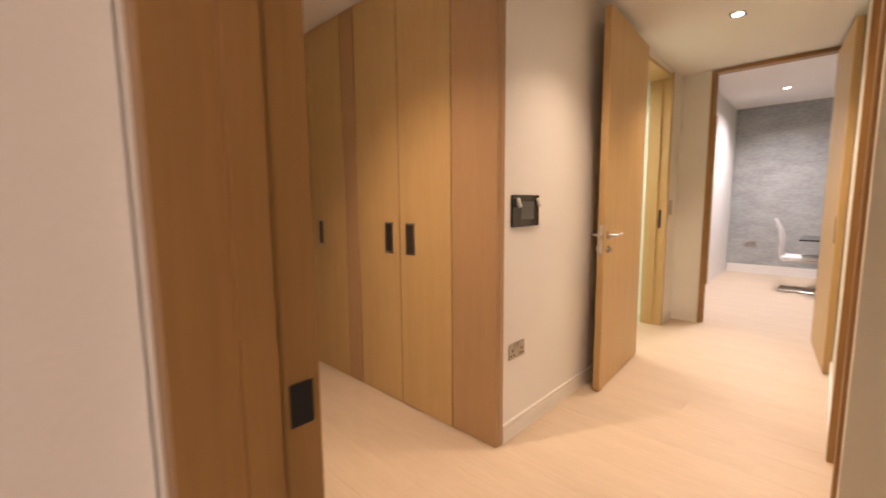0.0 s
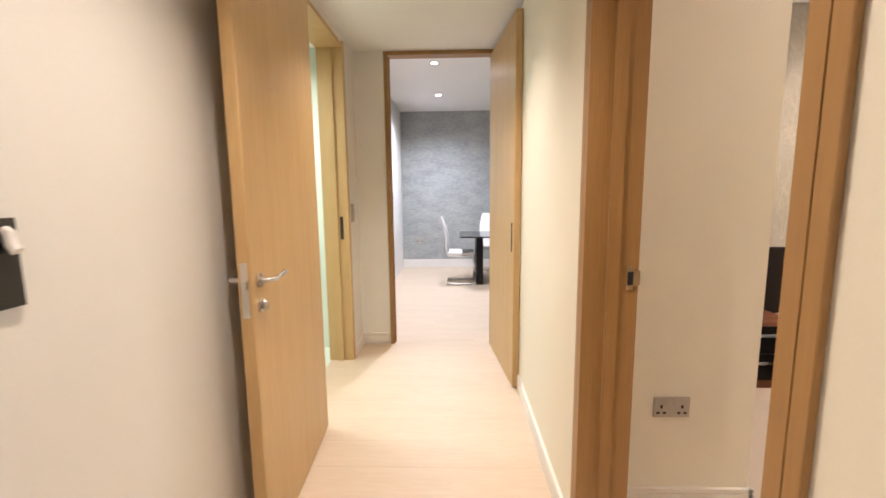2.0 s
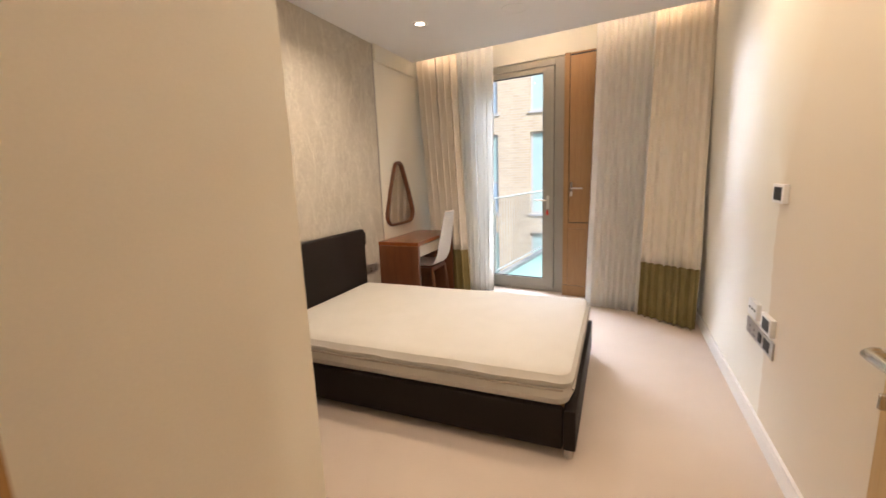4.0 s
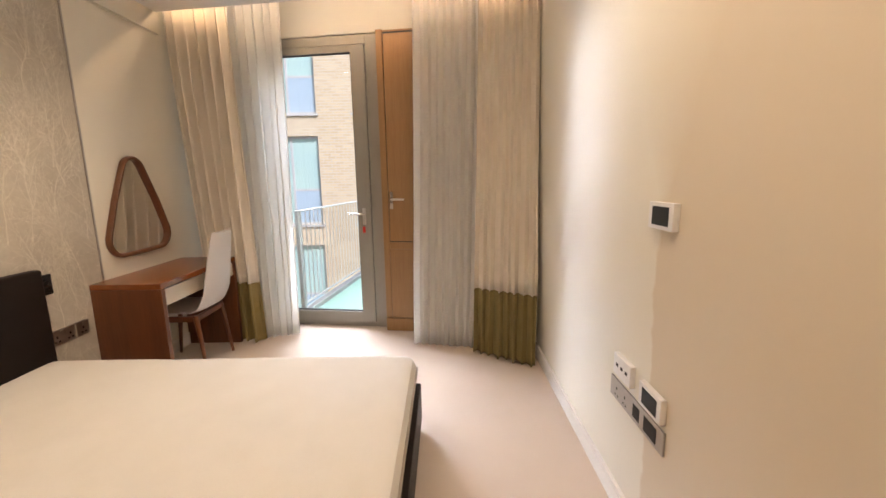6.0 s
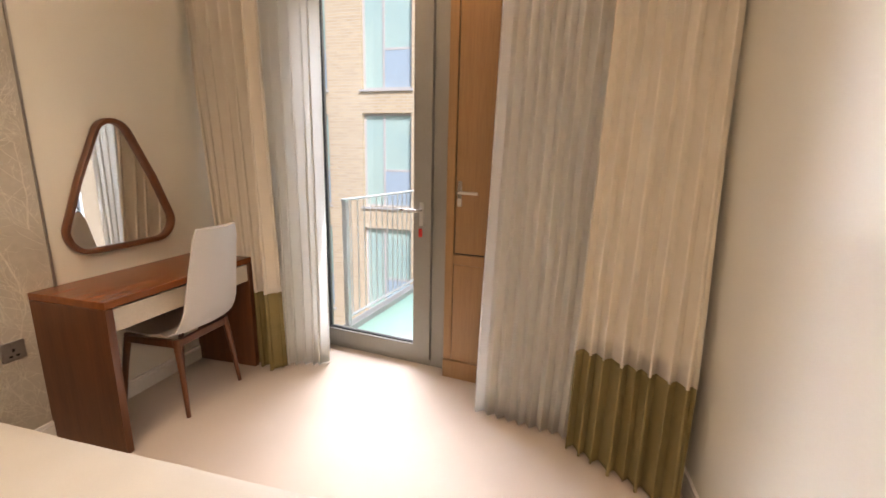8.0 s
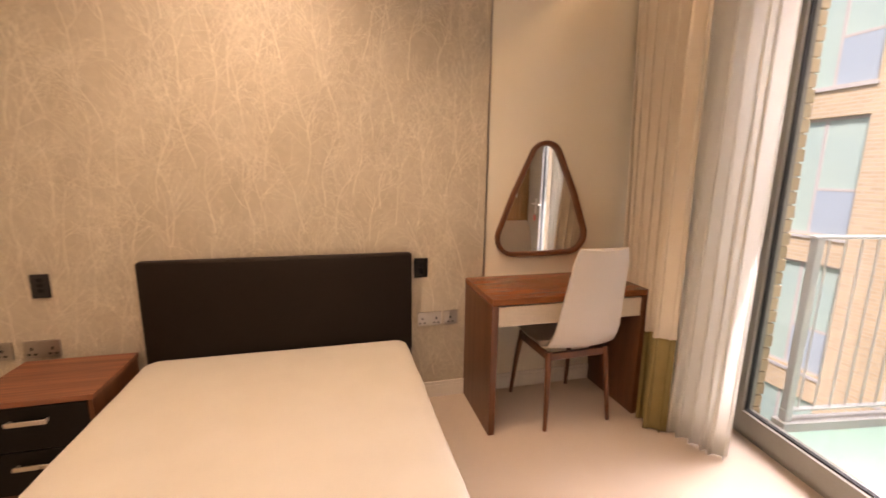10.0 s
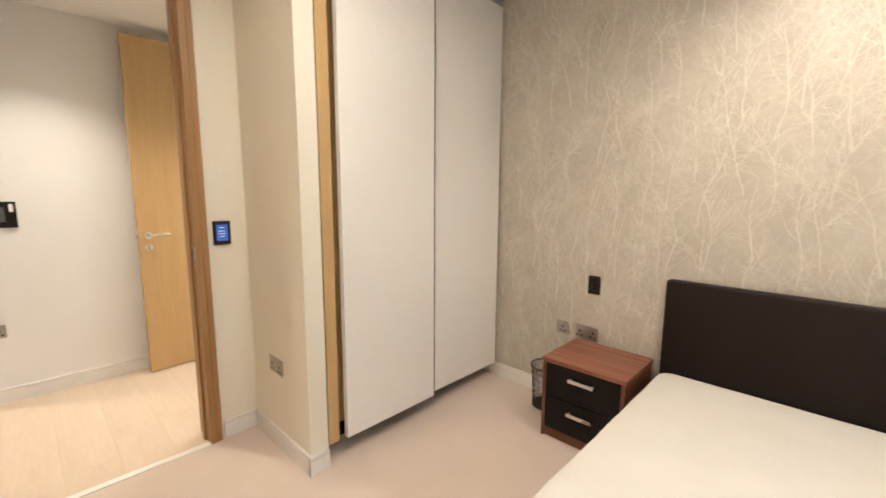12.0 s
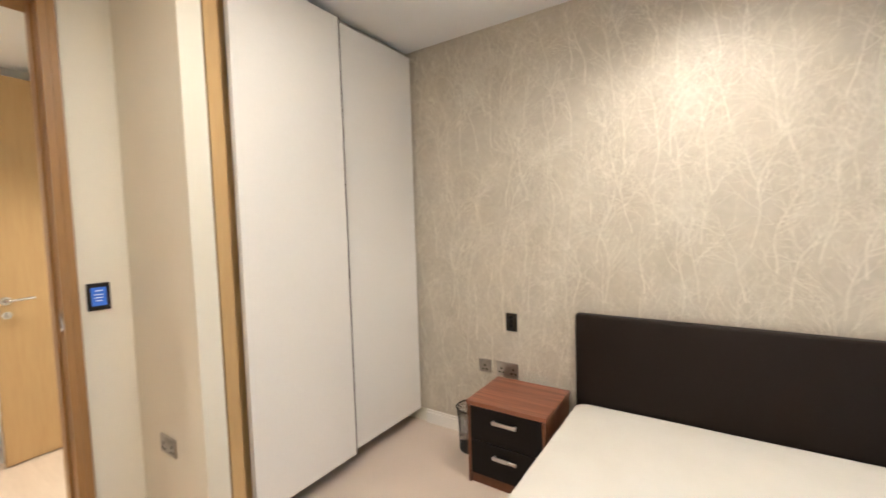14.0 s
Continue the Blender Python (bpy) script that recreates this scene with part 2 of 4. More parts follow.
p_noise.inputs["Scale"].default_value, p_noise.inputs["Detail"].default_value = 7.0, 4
# edge widens above the plates, painting a soft light gradient into the colour
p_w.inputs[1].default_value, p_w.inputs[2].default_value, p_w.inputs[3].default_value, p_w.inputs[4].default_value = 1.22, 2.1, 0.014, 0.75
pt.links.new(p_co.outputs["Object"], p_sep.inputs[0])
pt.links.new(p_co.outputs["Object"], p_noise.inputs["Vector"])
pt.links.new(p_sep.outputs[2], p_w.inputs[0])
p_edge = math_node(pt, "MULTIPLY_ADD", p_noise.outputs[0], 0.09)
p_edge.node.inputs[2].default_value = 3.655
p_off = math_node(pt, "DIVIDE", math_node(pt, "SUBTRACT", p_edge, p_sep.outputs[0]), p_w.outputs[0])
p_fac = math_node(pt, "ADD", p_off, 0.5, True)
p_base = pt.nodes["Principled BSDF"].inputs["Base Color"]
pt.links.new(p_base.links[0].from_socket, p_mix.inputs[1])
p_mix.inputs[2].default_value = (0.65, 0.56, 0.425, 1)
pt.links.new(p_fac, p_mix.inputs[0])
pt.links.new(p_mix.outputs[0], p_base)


# ---- building helpers ----
def add_box(bm, x0, y0, z0, x1, y1, z1, bevel=0.0, segments=1):
    v = [bm.verts.new(p) for p in ((x0, y0, z0), (x1, y0, z0), (x1, y1, z0), (x0, y1, z0), (x0, y0, z1), (x1, y0, z1), (x1, y1, z1), (x0, y1, z1))]
    f = [bm.faces.new([v[i] for i in q]) for q in ((3, 2, 1, 0), (4, 5, 6, 7), (0, 1, 5, 4), (1, 2, 6, 5), (2, 3, 7, 6), (3, 0, 4, 7))]
    if bevel:
        edges = list({e for a in f for e in a.edges})
        bmesh.ops.bevel(bm, geom=edges, offset=bevel, segments=segments, profile=0.5, affect="EDGES")
    return bm


def box(*c, bevel=0.0, segments=1):
    return add_box(bmesh.new(), *c, bevel=bevel, segments=segments)


def boxes(*many, bevel=0.0):
    bm = bmesh.new()
    for c in many:
        add_box(bm, *c, bevel=bevel)
    return bm


def add_tube(bm, points, radius, sides=10, taper=None):
    """A round bar along points; taper: a radius for each point."""
    rings = []
    pts = [Vector(p) for p in points]
    for i, p in enumerate(pts):
        d = (pts[min(i + 1, len(pts) - 1)] - pts[max(i - 1, 0)]).normalized()
        q = d.to_track_quat("Z", "Y")
        r = taper[i] if taper else radius
        rings.append([bm.verts.new(p + q @ Vector((r * math.cos(a), r * math.sin(a), 0))) for a in (2 * math.pi * k / sides for k in range(sides))])
    for a, b in zip(rings, rings[1:]):
        for k in range(sides):
            bm.faces.new((a[k], a[(k + 1) % sides], b[(k + 1) % sides], b[k]))
    bm.faces.new(rings[0][::-1])
    bm.faces.new(rings[-1])
    return bm


def tube(points, radius, sides=10, taper=None):
    return add_tube(bmesh.new(), points, radius, sides, taper)


def disc(x, y, z0, z1, r, sides=24):
    return tube([(x, y, z0), (x, y, z1)], r, sides)


def mesh_of(name, bm, mat, smooth=False):
    bmesh.ops.recalc_face_normals(bm, faces=bm.faces)
    me = bpy.data.meshes.new(name)
    bm.to_mesh(me)
    bm.free()
    me.materials.append(mat)
    if smooth:
        me.shade_smooth()
        me.set_sharp_from_angle(angle=radians(40))
    return me


def part(name, bm, mat, parent, label="", smooth=True):
    ob = new(name, mesh_of(name, bm, mat, smooth))
    ob.parent = parent
    if label:
        ob["label"] = label
    return ob


def thing(name, label, category, m=None, group=""):
    ob = new(name)
    ob.empty_display_size = 0.1
    if m is not None:
        ob.matrix_world = m
    return tagged(ob, label, category, group)


def structure(name, bm, mat, label, category, m=None):
    ob = new(name, mesh_of(name, bm, mat))
    if m is not None:
        ob.matrix_world = m
    return tagged(ob, label, category, "", "structure")


# ---- structure ----
SOUTH, NORTH = 4.07, 7.0   # bedroom walls
WALLX = 1.262              # hall face of the wall to the bedroom
BEDX = 1.403               # bedroom face of it
TOP = 3.0

structure("floor_hall", box(-3.2, 0.0, -0.20, 1.40, 12.0, -0.012), JOINT, "limed oak board floor of the hall", "floor")
structure("floor_bedroom", box(1.40, SOUTH - 0.05, -0.20, 6.32, 7.2, 0.0), CARPET, "cream wool carpet of the bedroom", "carpet")
structure("floor_start_room", box(1.40, 0.0, -0.20, 4.5, 3.98, -0.006), CARPET, "cream carpet of the room at the start", "carpet")
structure("floor_far_room", box(1.40, 7.45, -0.20, 4.5, 12.0, -0.006), FLOORBOARD, "limed oak floor of the dining room", "floor")
structure("ceiling_hall", box(-3.2, 0.0, H, 1.262, 7.42, H + 0.12), CEIL, "white plaster ceiling of the hall", "ceiling")
structure("ceiling_start_room", box(1.262, 0.0, H, 4.5, 3.98, H + 0.12), CEIL, "white plaster ceiling", "ceiling")
structure("ceiling_far_room", box(-2.2, 7.42, 2.83, 4.5, 12.0, 2.95), CEIL, "white plaster ceiling of the dining room", "ceiling")

# west side: closet block, panel wall, bath door wall
structure("wall_panel", box(-0.20, 4.24, 0, 0, 6.03, H), HALLPAINT, "white painted hall wall", "wall")
structure("wall_bath_north", box(-0.20, 7.06, 0, -0.025, 7.42, H), HALLPAINT, "white painted hall wall beside the bath door", "wall")
structure("wall_bath_head", box(-0.20, 6.03, 2.475, -0.025, 7.06, H), HALLPAINT, "white painted wall above the bath door", "wall")
structure("wall_far_door", boxes((-0.025, 7.42, 0, 0.235, 7.50, 2.83), (1.185, 7.42, 0, 1.40, 7.50, 2.83), (0.235, 7.42, 2.53, 1.185, 7.50, 2.83), (1.40, 7.42, 0, 4.5, 7.50, 2.83), (-2.2, 7.42, 0, -0.025, 7.50, 2.83)), HALLPAINT, "white painted wall round the dining room doorway", "wall")
# wall between hall and bedroom, with the bedroom doorway
structure("wall_bedroom_door", boxes((WALLX, 5.215, 0, BEDX, 7.42, TOP), (WALLX, 4.215, 0, BEDX, 4.335, TOP), (WALLX, 4.335, 2.475, BEDX, 5.215, TOP)), PAINT, "cream painted wall round the bedroom doorway", "wall")
structure("wall_lobby_east", box(BEDX, 4.215, 0, 2.25, 4.255, TOP), HALLPAINT, "white painted lobby wall", "wall")
structure("wall_lobby_return", box(2.20, 3.98, 0, 2.25, 4.215, TOP), PAINT, "cream painted wall return", "wall")
structure("wall_start_back", box(2.25, 3.98, 0, 4.6, 4.015, TOP), PAINT, "cream painted wall", "wall")
structure("wall_nib", boxes((BEDX, 5.45, 0, 2.05, 5.545, TOP)), PAINT, "cream painted wall nib beside the wardrobe", "wall")
structure("wall_north", box(BEDX, NORTH, 0, 6.45, 7.2, TOP), PAINT, "cream painted bedroom wall", "wall")
structure("wall_south", box(2.25, SOUTH - 0.05, 0, 6.1, SOUTH, TOP), PATCHED_SHADED, "cream painted bedroom wall", "wall")
# start room and lobby shell
structure("wall_start_west", boxes((0.62, 0.0, 0, 0.76, 2.625, H)), HALLPAINT, "grey-white plaster wall beside the first doorway", "wall")
structure("wall_start_north", boxes((-3.2, 2.627, 0, 0.823, 2.74, H), (1.732, 2.627, 0, 4.5, 2.74, H), (0.823, 2.627, 2.482, 1.732, 2.74, H)), HALLPAINT, "white painted wall round the first doorway", "wall")
structure("wall_start_south", box(0.62, -0.1, 0, 4.5, 0.0, H), PAINT, "cream painted wall", "wall")
structure("wall_start_east", box(4.5, -0.1, 0, 4.6, 3.98, H), PAINT, "cream painted wall", "wall")
structure("wall_lobby_west", box(-3.0, 2.74, 0, -2.9, 4.8, H), HALLPAINT, "white painted lobby wall", "wall")
structure("wall_lobby_back", box(-3.2, 4.72, 0, -0.22, 4.80, H), HALLPAINT, "wall behind the closets", "wall")
# bath room
structure("floor_bath", box(-2.2, 5.0, -0.2, -0.2, 7.4, 0.004), TILE, "pale green stone floor of the bath room", "floor")
structure("wall_bath_tiled", boxes((-2.2, 4.9, 0, -2.1, 7.4, H), (-2.1, 7.30, 0, -0.22, 7.40, H), (-2.1, 4.9, 0, -0.22, 5.0, H)), TILE, "pale green tiled bath room walls", "wall")
# dining room shell
structure("wall_far_grey", box(-2.2, 11.42, 0, 4.5, 11.6, 2.83), GREYPAPER, "grey silk wallpapered wall of the dining room", "wall")
structure("wall_far_west", boxes((-0.27, 7.50, 0, -0.15, 8.9, 2.83), (-0.27, 9.78, 0, -0.15, 11.42, 2.83), (-0.27, 8.9, 2.45, -0.15, 9.78, 2.83)), HALLPAINT, "white dining room wall with a doorway", "wall")
structure("wall_far_east", box(4.4, 7.50, 0, 4.5, 11.42, 2.83), HALLPAINT, "white painted wall", "wall")

# bedroom ceiling stops short of the window wall: a lit curtain pocket behind it
bm = bmesh.new()
edge = [WIN @ Vector((-0.49, y, 0)) for y in (-1.6, 1.52)]
outline = [(BEDX, SOUTH - 0.05), (edge[0].x, SOUTH - 0.05), (edge[1].x, 7.2), (BEDX, 7.2)]
lo = [bm.verts.new((x, y, HB)) for x, y in outline]
hi = [bm.verts.new((x, y, HB + 0.05)) for x, y in outline]
bm.faces.new(lo[::-1])
bm.faces.new(hi)
for k in range(4):
    bm.faces.new((lo[k], lo[(k + 1) % 4], hi[(k + 1) % 4], hi[k]))
structure("ceiling_bedroom", bm, CEIL, "white plaster bedroom ceiling", "ceiling")
structure("ceiling_curtain_pocket", box(-0.62, -1.75, 2.88, 0.30, 1.75, 2.98), CEIL, "white recess above the curtains", "ceiling", WIN)
structure("trim_pocket_upstand", box(-0.51, -1.55, HB + 0.05, -0.49, 1.5, HB + 0.075), CEIL, "white upstand of the curtain recess", "trim", WIN)
structure("wall_window", boxes((0, 0.92, -0.2, 0.10, 1.75, TOP), (0, -1.75, -0.2, 0.28, -0.95, TOP), (0, -0.95, 2.58, 0.28, 0.92, TOP)), PAINT, "cream painted window wall", "wall", WIN)

# skirting with a shadow groove near its top
def skirting(name, length, m, height=0.10):
    ob = structure(name, boxes((0, -0.014, 0, length, 0, height - 0.022), (0, -0.006, height - 0.022, length, 0, height - 0.018), (0, -0.014, height - 0.018, length, 0, height)), TRIM, "white painted skirting board with a groove", "skirting", m)
    return ob


skirting("baseboard_panel_wall", 1.76, pose(0, 4.24, 0, 0, 0, 90))
skirting("baseboard_bath_north", 0.30, pose(-0.025, 7.105, 0, 0, 0, 90))
skirting("baseboard_far_door", 0.225, pose(-0.011, 7.42, 0))
skirting("baseboard_hall_east", 2.1, pose(WALLX, 7.40, 0, 0, 0, -90))
skirting("baseboard_thermostat", 0.17, pose(BEDX, 5.265, 0, 0, 0, 90))
skirting("baseboard_nib_south", 0.655, pose(BEDX + 0.014, 5.45, 0))
skirting("baseboard_nib_end", 0.108, pose(2.05, 5.436, 0, 0, 0, 90))
skirting("baseboard_north", 4.1, pose(2.06, NORTH, 0))
skirting("baseboard_south", 3.5, pose(5.75, SOUTH, 0, 0, 0, 180))
skirting("baseboard_far_grey", 4.5, pose(-0.15, 11.42, 0), 0.15)
skirting("baseboard_far_west", 1.36, pose(-0.15, 7.50, 0, 0, 0, 90), 0.12)
skirting("baseboard_lobby_west", 1.3, pose(-2.9, 2.77, 0, 0, 0, 90))

structure("trim_threshold", box(1.402, 4.366, 0.0, 1.440, 5.185, 0.005), TRIM, "pale metal threshold strip at the carpet edge", "threshold")

# oak door linings and architraves
def door_frame(name, m, width, height, depth, mat, arch=0.055, proud=0.012):
    """Local: opening along x from 0 to width, wall from y 0 to depth. Lining with a stop, architraves on both faces."""
    th = thing(name, "oak veneered door lining with flat architraves", "door frame", m)
    th["kind"] = "structure"
    p = proud
    part("jamb", box(-0.03, -p, 0, 0.0, depth + p, height), mat, th)
    part("jamb", box(width, -p, 0, width + 0.03, depth + p, height), mat, th)
    part("head", box(-0.03, -p, height, width + 0.03, depth + p, height + 0.03), mat, th)
    for y0, y1 in ((-p, 0.0), (depth, depth + p)):
        part("architrave", box(-arch - 0.03, y0, 0, -0.031, y1, height + 0.029 + arch, bevel=0.002), mat, th)
        part("architrave", box(width + 0.031, y0, 0, width + arch + 0.03, y1, height + 0.029 + arch, bevel=0.002), mat, th)
    part("stop", box(0.0, depth * 0.40, 0, 0.012, depth * 0.65, height), mat, th)
    part("stop", box(width - 0.012, depth * 0.40, 0, width, depth * 0.65, height), mat, th)
    return th


f = door_frame("trim_door_bedroom", pose(WALLX, 5.185, 0, 0, 0, -90), 0.820, 2.44, BEDX - WALLX + 0.018, OAK_SHADED, 0.03)
part("strike_plate", boxes((0.002, 0.130, 1.02, 0.004, 0.154, 1.10), (0.002, 0.154, 1.035, 0.006, 0.174, 1.085)), CHROME, f, "steel strike plate")
part("latch_hole", box(0.004, 0.134, 1.035, 0.0048, 0.152, 1.08), SHADE_AND_PLATE, f)
f = door_frame("trim_door_far", pose(0.265, 7.42, 0), 0.89, 2.50, 0.08, OAK_SHADED, 0.0005)
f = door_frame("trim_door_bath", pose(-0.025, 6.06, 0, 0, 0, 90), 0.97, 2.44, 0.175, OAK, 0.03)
part("strike_plate", box(0.967, 0.03, 1.0, 0.969, 0.055, 1.18), SHADE_AND_PLATE, f, "dark strike plate")
f = door_frame("trim_door_start", pose(0.846, 2.627, 0), 0.854, 2.45, 0.113, OAK_SHADED, 0.004, 0.004)
part("strike_plate", box(0.002, 0.086, 1.068, 0.004, 0.108, 1.108), SHADE_AND_PLATE, f, "dark strike plate")
f = door_frame("trim_door_dining", pose(-0.15, 8.93, 0, 0, 0, 90), 0.82, 2.42, 0.12, OAK_SHADED, 0.05)


def lever(parent, x, y, z, side, way):
    """A lever handle: a round rose, a neck and a bar that points along x by way; side: -1 or 1, out of the leaf."""
    h = part("handle", tube([(x, y, z), (x, y + side * 0.010, z)], 0.026, 20), CHROME, parent, "brushed steel lever handle")
    b = tube([(x, y + side * 0.008, z), (x, y + side * 0.045, z), (x + way * 0.012, y + side * 0.055, z), (x + way * 0.06, y + side * 0.056, z + 0.004), (x + way * 0.125, y + side * 0.050, z + 0.006)], 0.0095, 12)
    part("lever", b, CHROME, h)
    e = part("escutcheon", tube([(x, y, z - 0.09), (x, y + side * 0.009, z - 0.09)], 0.024, 20), CHROME, parent)
    part("thumb_turn", box(x - 0.004, min(y, y + side * 0.028), z - 0.105, x + 0.004, max(y, y + side * 0.028), z - 0.075, bevel=0.002), CHROME, e)


def door_leaf(name, label, m, width, height, both=True, pull=False):
    """Local: hinge at the origin, the leaf along x, thickness y 0 to 0.044."""
    th = thing(name, label, "door", m)
    th["kind"] = "structure"
    part("leaf", box(0.003, 0, 0.008, width, 0.044, height, bevel=0.002), OAK, th)
    if pull:
        c = part("flush_pull", box(width - 0.075, 0.043, 0.95, width - 0.045, 0.0462, 1.15), BRONZE, th, "dark flush pull")
        part("pull_recess", box(width - 0.071, 0.0455, 0.96, width - 0.049, 0.0468, 1.14), SHADE_AND_PLATE, c)
        return th
    lever(th, width - 0.06, 0.044, 1.05, 1, -1)
    if both:
        lever(th, width - 0.06, 0.0, 1.05, -1, -1)
    lp = part("lock_plate", box(width - 0.001, 0.010, 0.93, width + 0.002, 0.034, 1.12), CHROME, th, "steel lock plate on the door edge")
    part("latch", box(width + 0.001, 0.014, 1.03, width + 0.010, 0.030, 1.06), CHROME, lp)
    for z in (0.25, 1.2, 2.2):
        part("hinge", tube([(0, -0.004, z - 0.05), (0, -0.004, z + 0.05)], 0.007), CHROME, th)
    return th


door_leaf("door_1", "open oak veneered bath door with steel lever handles", pose(0.032, 6.05, 0, 0, 0, -86), 0.895, 2.45)
door_leaf("door_2", "open oak veneered bedroom door with steel lever handles", pose(1.43, 4.325, 0, 0, 0, -4.4), 0.845, 2.43)
door_leaf("door_3", "open oak dining room door with a flush pull", pose(1.168, 7.405, 0, 0, 0, -84), 0.86, 2.48, pull=True).matrix_world = pose(1.168, 7.405, 0, 0, 0, -84) @ Matrix.Scale(-1, 4, (0, 1, 0))


door_leaf("door_4", "open oak door leading off the dining room", pose(-0.26, 9.74, 0, 0, 0, 172), 0.80, 2.40)
# unseen wall added to stop sky light leaking into the side room
structure("wall_side_room", boxes((-2.2, 7.50, 0, -2.1, 11.42, 2.83)), PAINT, "unseen wall added to close the side room to sky light", "wall")


# built-in oak closets of the lobby
def closet(x0, x1, doors):
    th = thing("closet", "built-in oak veneered closet with flush pulls" if doors > 1 else "plain oak veneered closet panel", "closet", pose(x0, 4.178, 0), "closets of the lobby")
    w = x1 - x0
    part("body", box(0.002, 0.024, 0, w - 0.002, 0.54 if doors > 1 else 0.06, H - 0.004), OAK_ROSE if doors == 1 else OAK_GAP_SHADE, th)
    dw = w / doors
    for k in range(doors):
        d = part("door" if doors > 1 else "panel", box(k * dw + 0.003, 0, 0.004, (k + 1) * dw - 0.003, 0.022, H - 0.008, bevel=0.0015), OAK if doors > 1 else OAK_ROSE, th)
        if doors > 1:
            hx = dw + (-0.140 if k == 0 else 0.058)
            h = part("handle", boxes((hx, -0.003, 0.960, hx + 0.012, 0.002, 1.150), (hx + 0.066, -0.003, 0.960, hx + 0.078, 0.002, 1.150), (hx + 0.012, -0.003, 0.960, hx + 0.066, 0.002, 0.972), (hx + 0.012, -0.003, 1.138, hx + 0.066, 0.002, 1.150)), NICKEL, d, "satin nickel flush pull")
            # inside of the nickel pull, its shade put into a dark colour
            part("recess", box(hx + 0.012, -0.0012, 0.972, hx + 0.066, 0.002, 1.138), BRONZE, h, "pull recess, darkened for its shade")
    return th


closet(-0.291, 0.012, 1)
closet(-1.145, -0.291, 2)
closet(-1.300, -1.145, 1)
closet(-2.155, -1.300, 2)
closet(-2.320, -2.155, 1)
closet(-2.895, -2.320, 2)

# bedroom wardrobe with two white sliding doors
w = thing("sliding_wardrobe", "tall wardrobe with two white sliding doors and an oak edge", "wardrobe", pose(0, 0, 0))
part("body", box(1.42, 5.56, 0.15, 1.96, 6.985, 2.60), OAK, w)
# plinth coloured black to paint the shadow gap below the doors
part("plinth", box(1.42, 5.56, 0.0, 1.86, 6.985, 0.15), BLACK_LAM, w)
part("edge_strip", box(1.96, 5.555, 0.105, 2.045, 5.615, 2.60, bevel=0.002), OAK, w, "oak edge strip")
d = part("door", box(2.025, 5.655, 0.105, 2.058, 6.285, 2.612, bevel=0.0015), WHITE_DOOR, w)
# dark strip added to paint the shaded groove between the doors
part("edge_trim", box(2.024, 6.2855, 0.105, 2.057, 6.293, 2.612), BRONZE, d, "thin dark strip painting the shaded groove between the doors")
part("door", box(1.990, 6.265, 0.105, 2.020, 6.972, 2.612, bevel=0.0015), WHITE_DOOR, w)
# grey strip stands in for the shaded gap up to the ceiling
part("track", box(1.90, 5.56, 2.602, 1.975, 6.985, 2.655), NICKEL, w, "grey strip painting the shaded gap above the doors")

# ---- bedroom: wallpaper with printed trees ----
paper = structure("wall_paper_panel", box(1.965, NORTH - 0.004, 0.10, 4.945, NORTH - 0.0005, HB), PAPER, "taupe wallpaper with pale printed trees", "wallpaper")


def tree_print(rng):
    verts, faces = [], []

    def limb(x, z, angle, length, width, depth):
        steps = max(3, int(length / 0.028))
        prev = None
        lift = 0.0006 * math.sin(len(verts) * 1.7)
        for i in range(steps + 1):
            r = width * (1 - 0.55 * i / steps)
            nx, nz = math.cos(angle), -math.sin(angle)
            a, b = (x - nx * r / 2, z - nz * r / 2), (x + nx * r / 2, z + nz * r / 2)
            if 1.975 < x < 4.935 and 0.12 < z < HB - 0.01:
                verts.extend([(a[0], lift, a[1]), (b[0], lift, b[1])])
                n = len(verts)
                if prev == n - 4:
                    faces.append((n - 4, n - 3, n - 1, n - 2))
                prev = n - 2
            else:
                prev = None
            if depth and i > (steps // 3 if depth == 3 else 0) and rng.random() < (0.85 if depth == 3 else 0.55):
                side = rng.choice((-1, 1))
                limb(x, z, angle + side * rng.uniform(0.45, 1.0), length * rng.uniform(0.30, 0.62), max(r * 0.62, 0.0020), depth - 1)
                if prev is not None:
                    verts.extend([(a[0], lift, a[1]), (b[0], lift, b[1])])
                    prev = len(verts) - 2
            angle += rng.uniform(-0.21, 0.21) - angle * 0.10
            x += math.sin(angle) * length / steps
            z += math.cos(angle) * length / steps

    for row in range(10):
        for k in range(20):
            limb(1.95 + 0.155 * k + rng.uniform(-0.06, 0.06) + 0.10 * (row % 2), -0.15 + 0.28 * row + rng.uniform(-0.12, 0.12), rng.uniform(-0.05, 0.05), rng.uniform(0.34, 0.52), 0.0075, 3)
    me = bpy.data.meshes.new("branches")
    me.from_pydata(verts, [], faces)
    me.materials.append(PRINT)
    return me


tp = new("printed_branches", tree_print(random.Random(4)))
tp.parent = paper
tp.location = (0, NORTH - 0.0052, 0)

# moulding beside and above the wallpaper
structure("trim_paper_edge", box(4.945, NORTH - 0.010, 0.10, 4.955, NORTH - 0.0005, HB), NICKEL, "thin metal edge of the wallpaper", "trim")
structure("trim_bulkhead", box(4.955, 6.965, 2.505, 5.78, NORTH, HB), PAINT, "painted bulkhead above the desk", "trim")


# ---- bedroom: bed ----
bed = thing("double_bed", "black leatherette double bed frame with a padded headboard", "bed")
part("headboard", box(3.160, 6.925, 0.06, 4.500, 6.988, 0.925, bevel=0.014, segments=3), BLACK, bed)
part("side_rail", box(3.160, 4.98, 0.05, 3.210, 6.925, 0.262, bevel=0.010, segments=2), BLACK, bed)
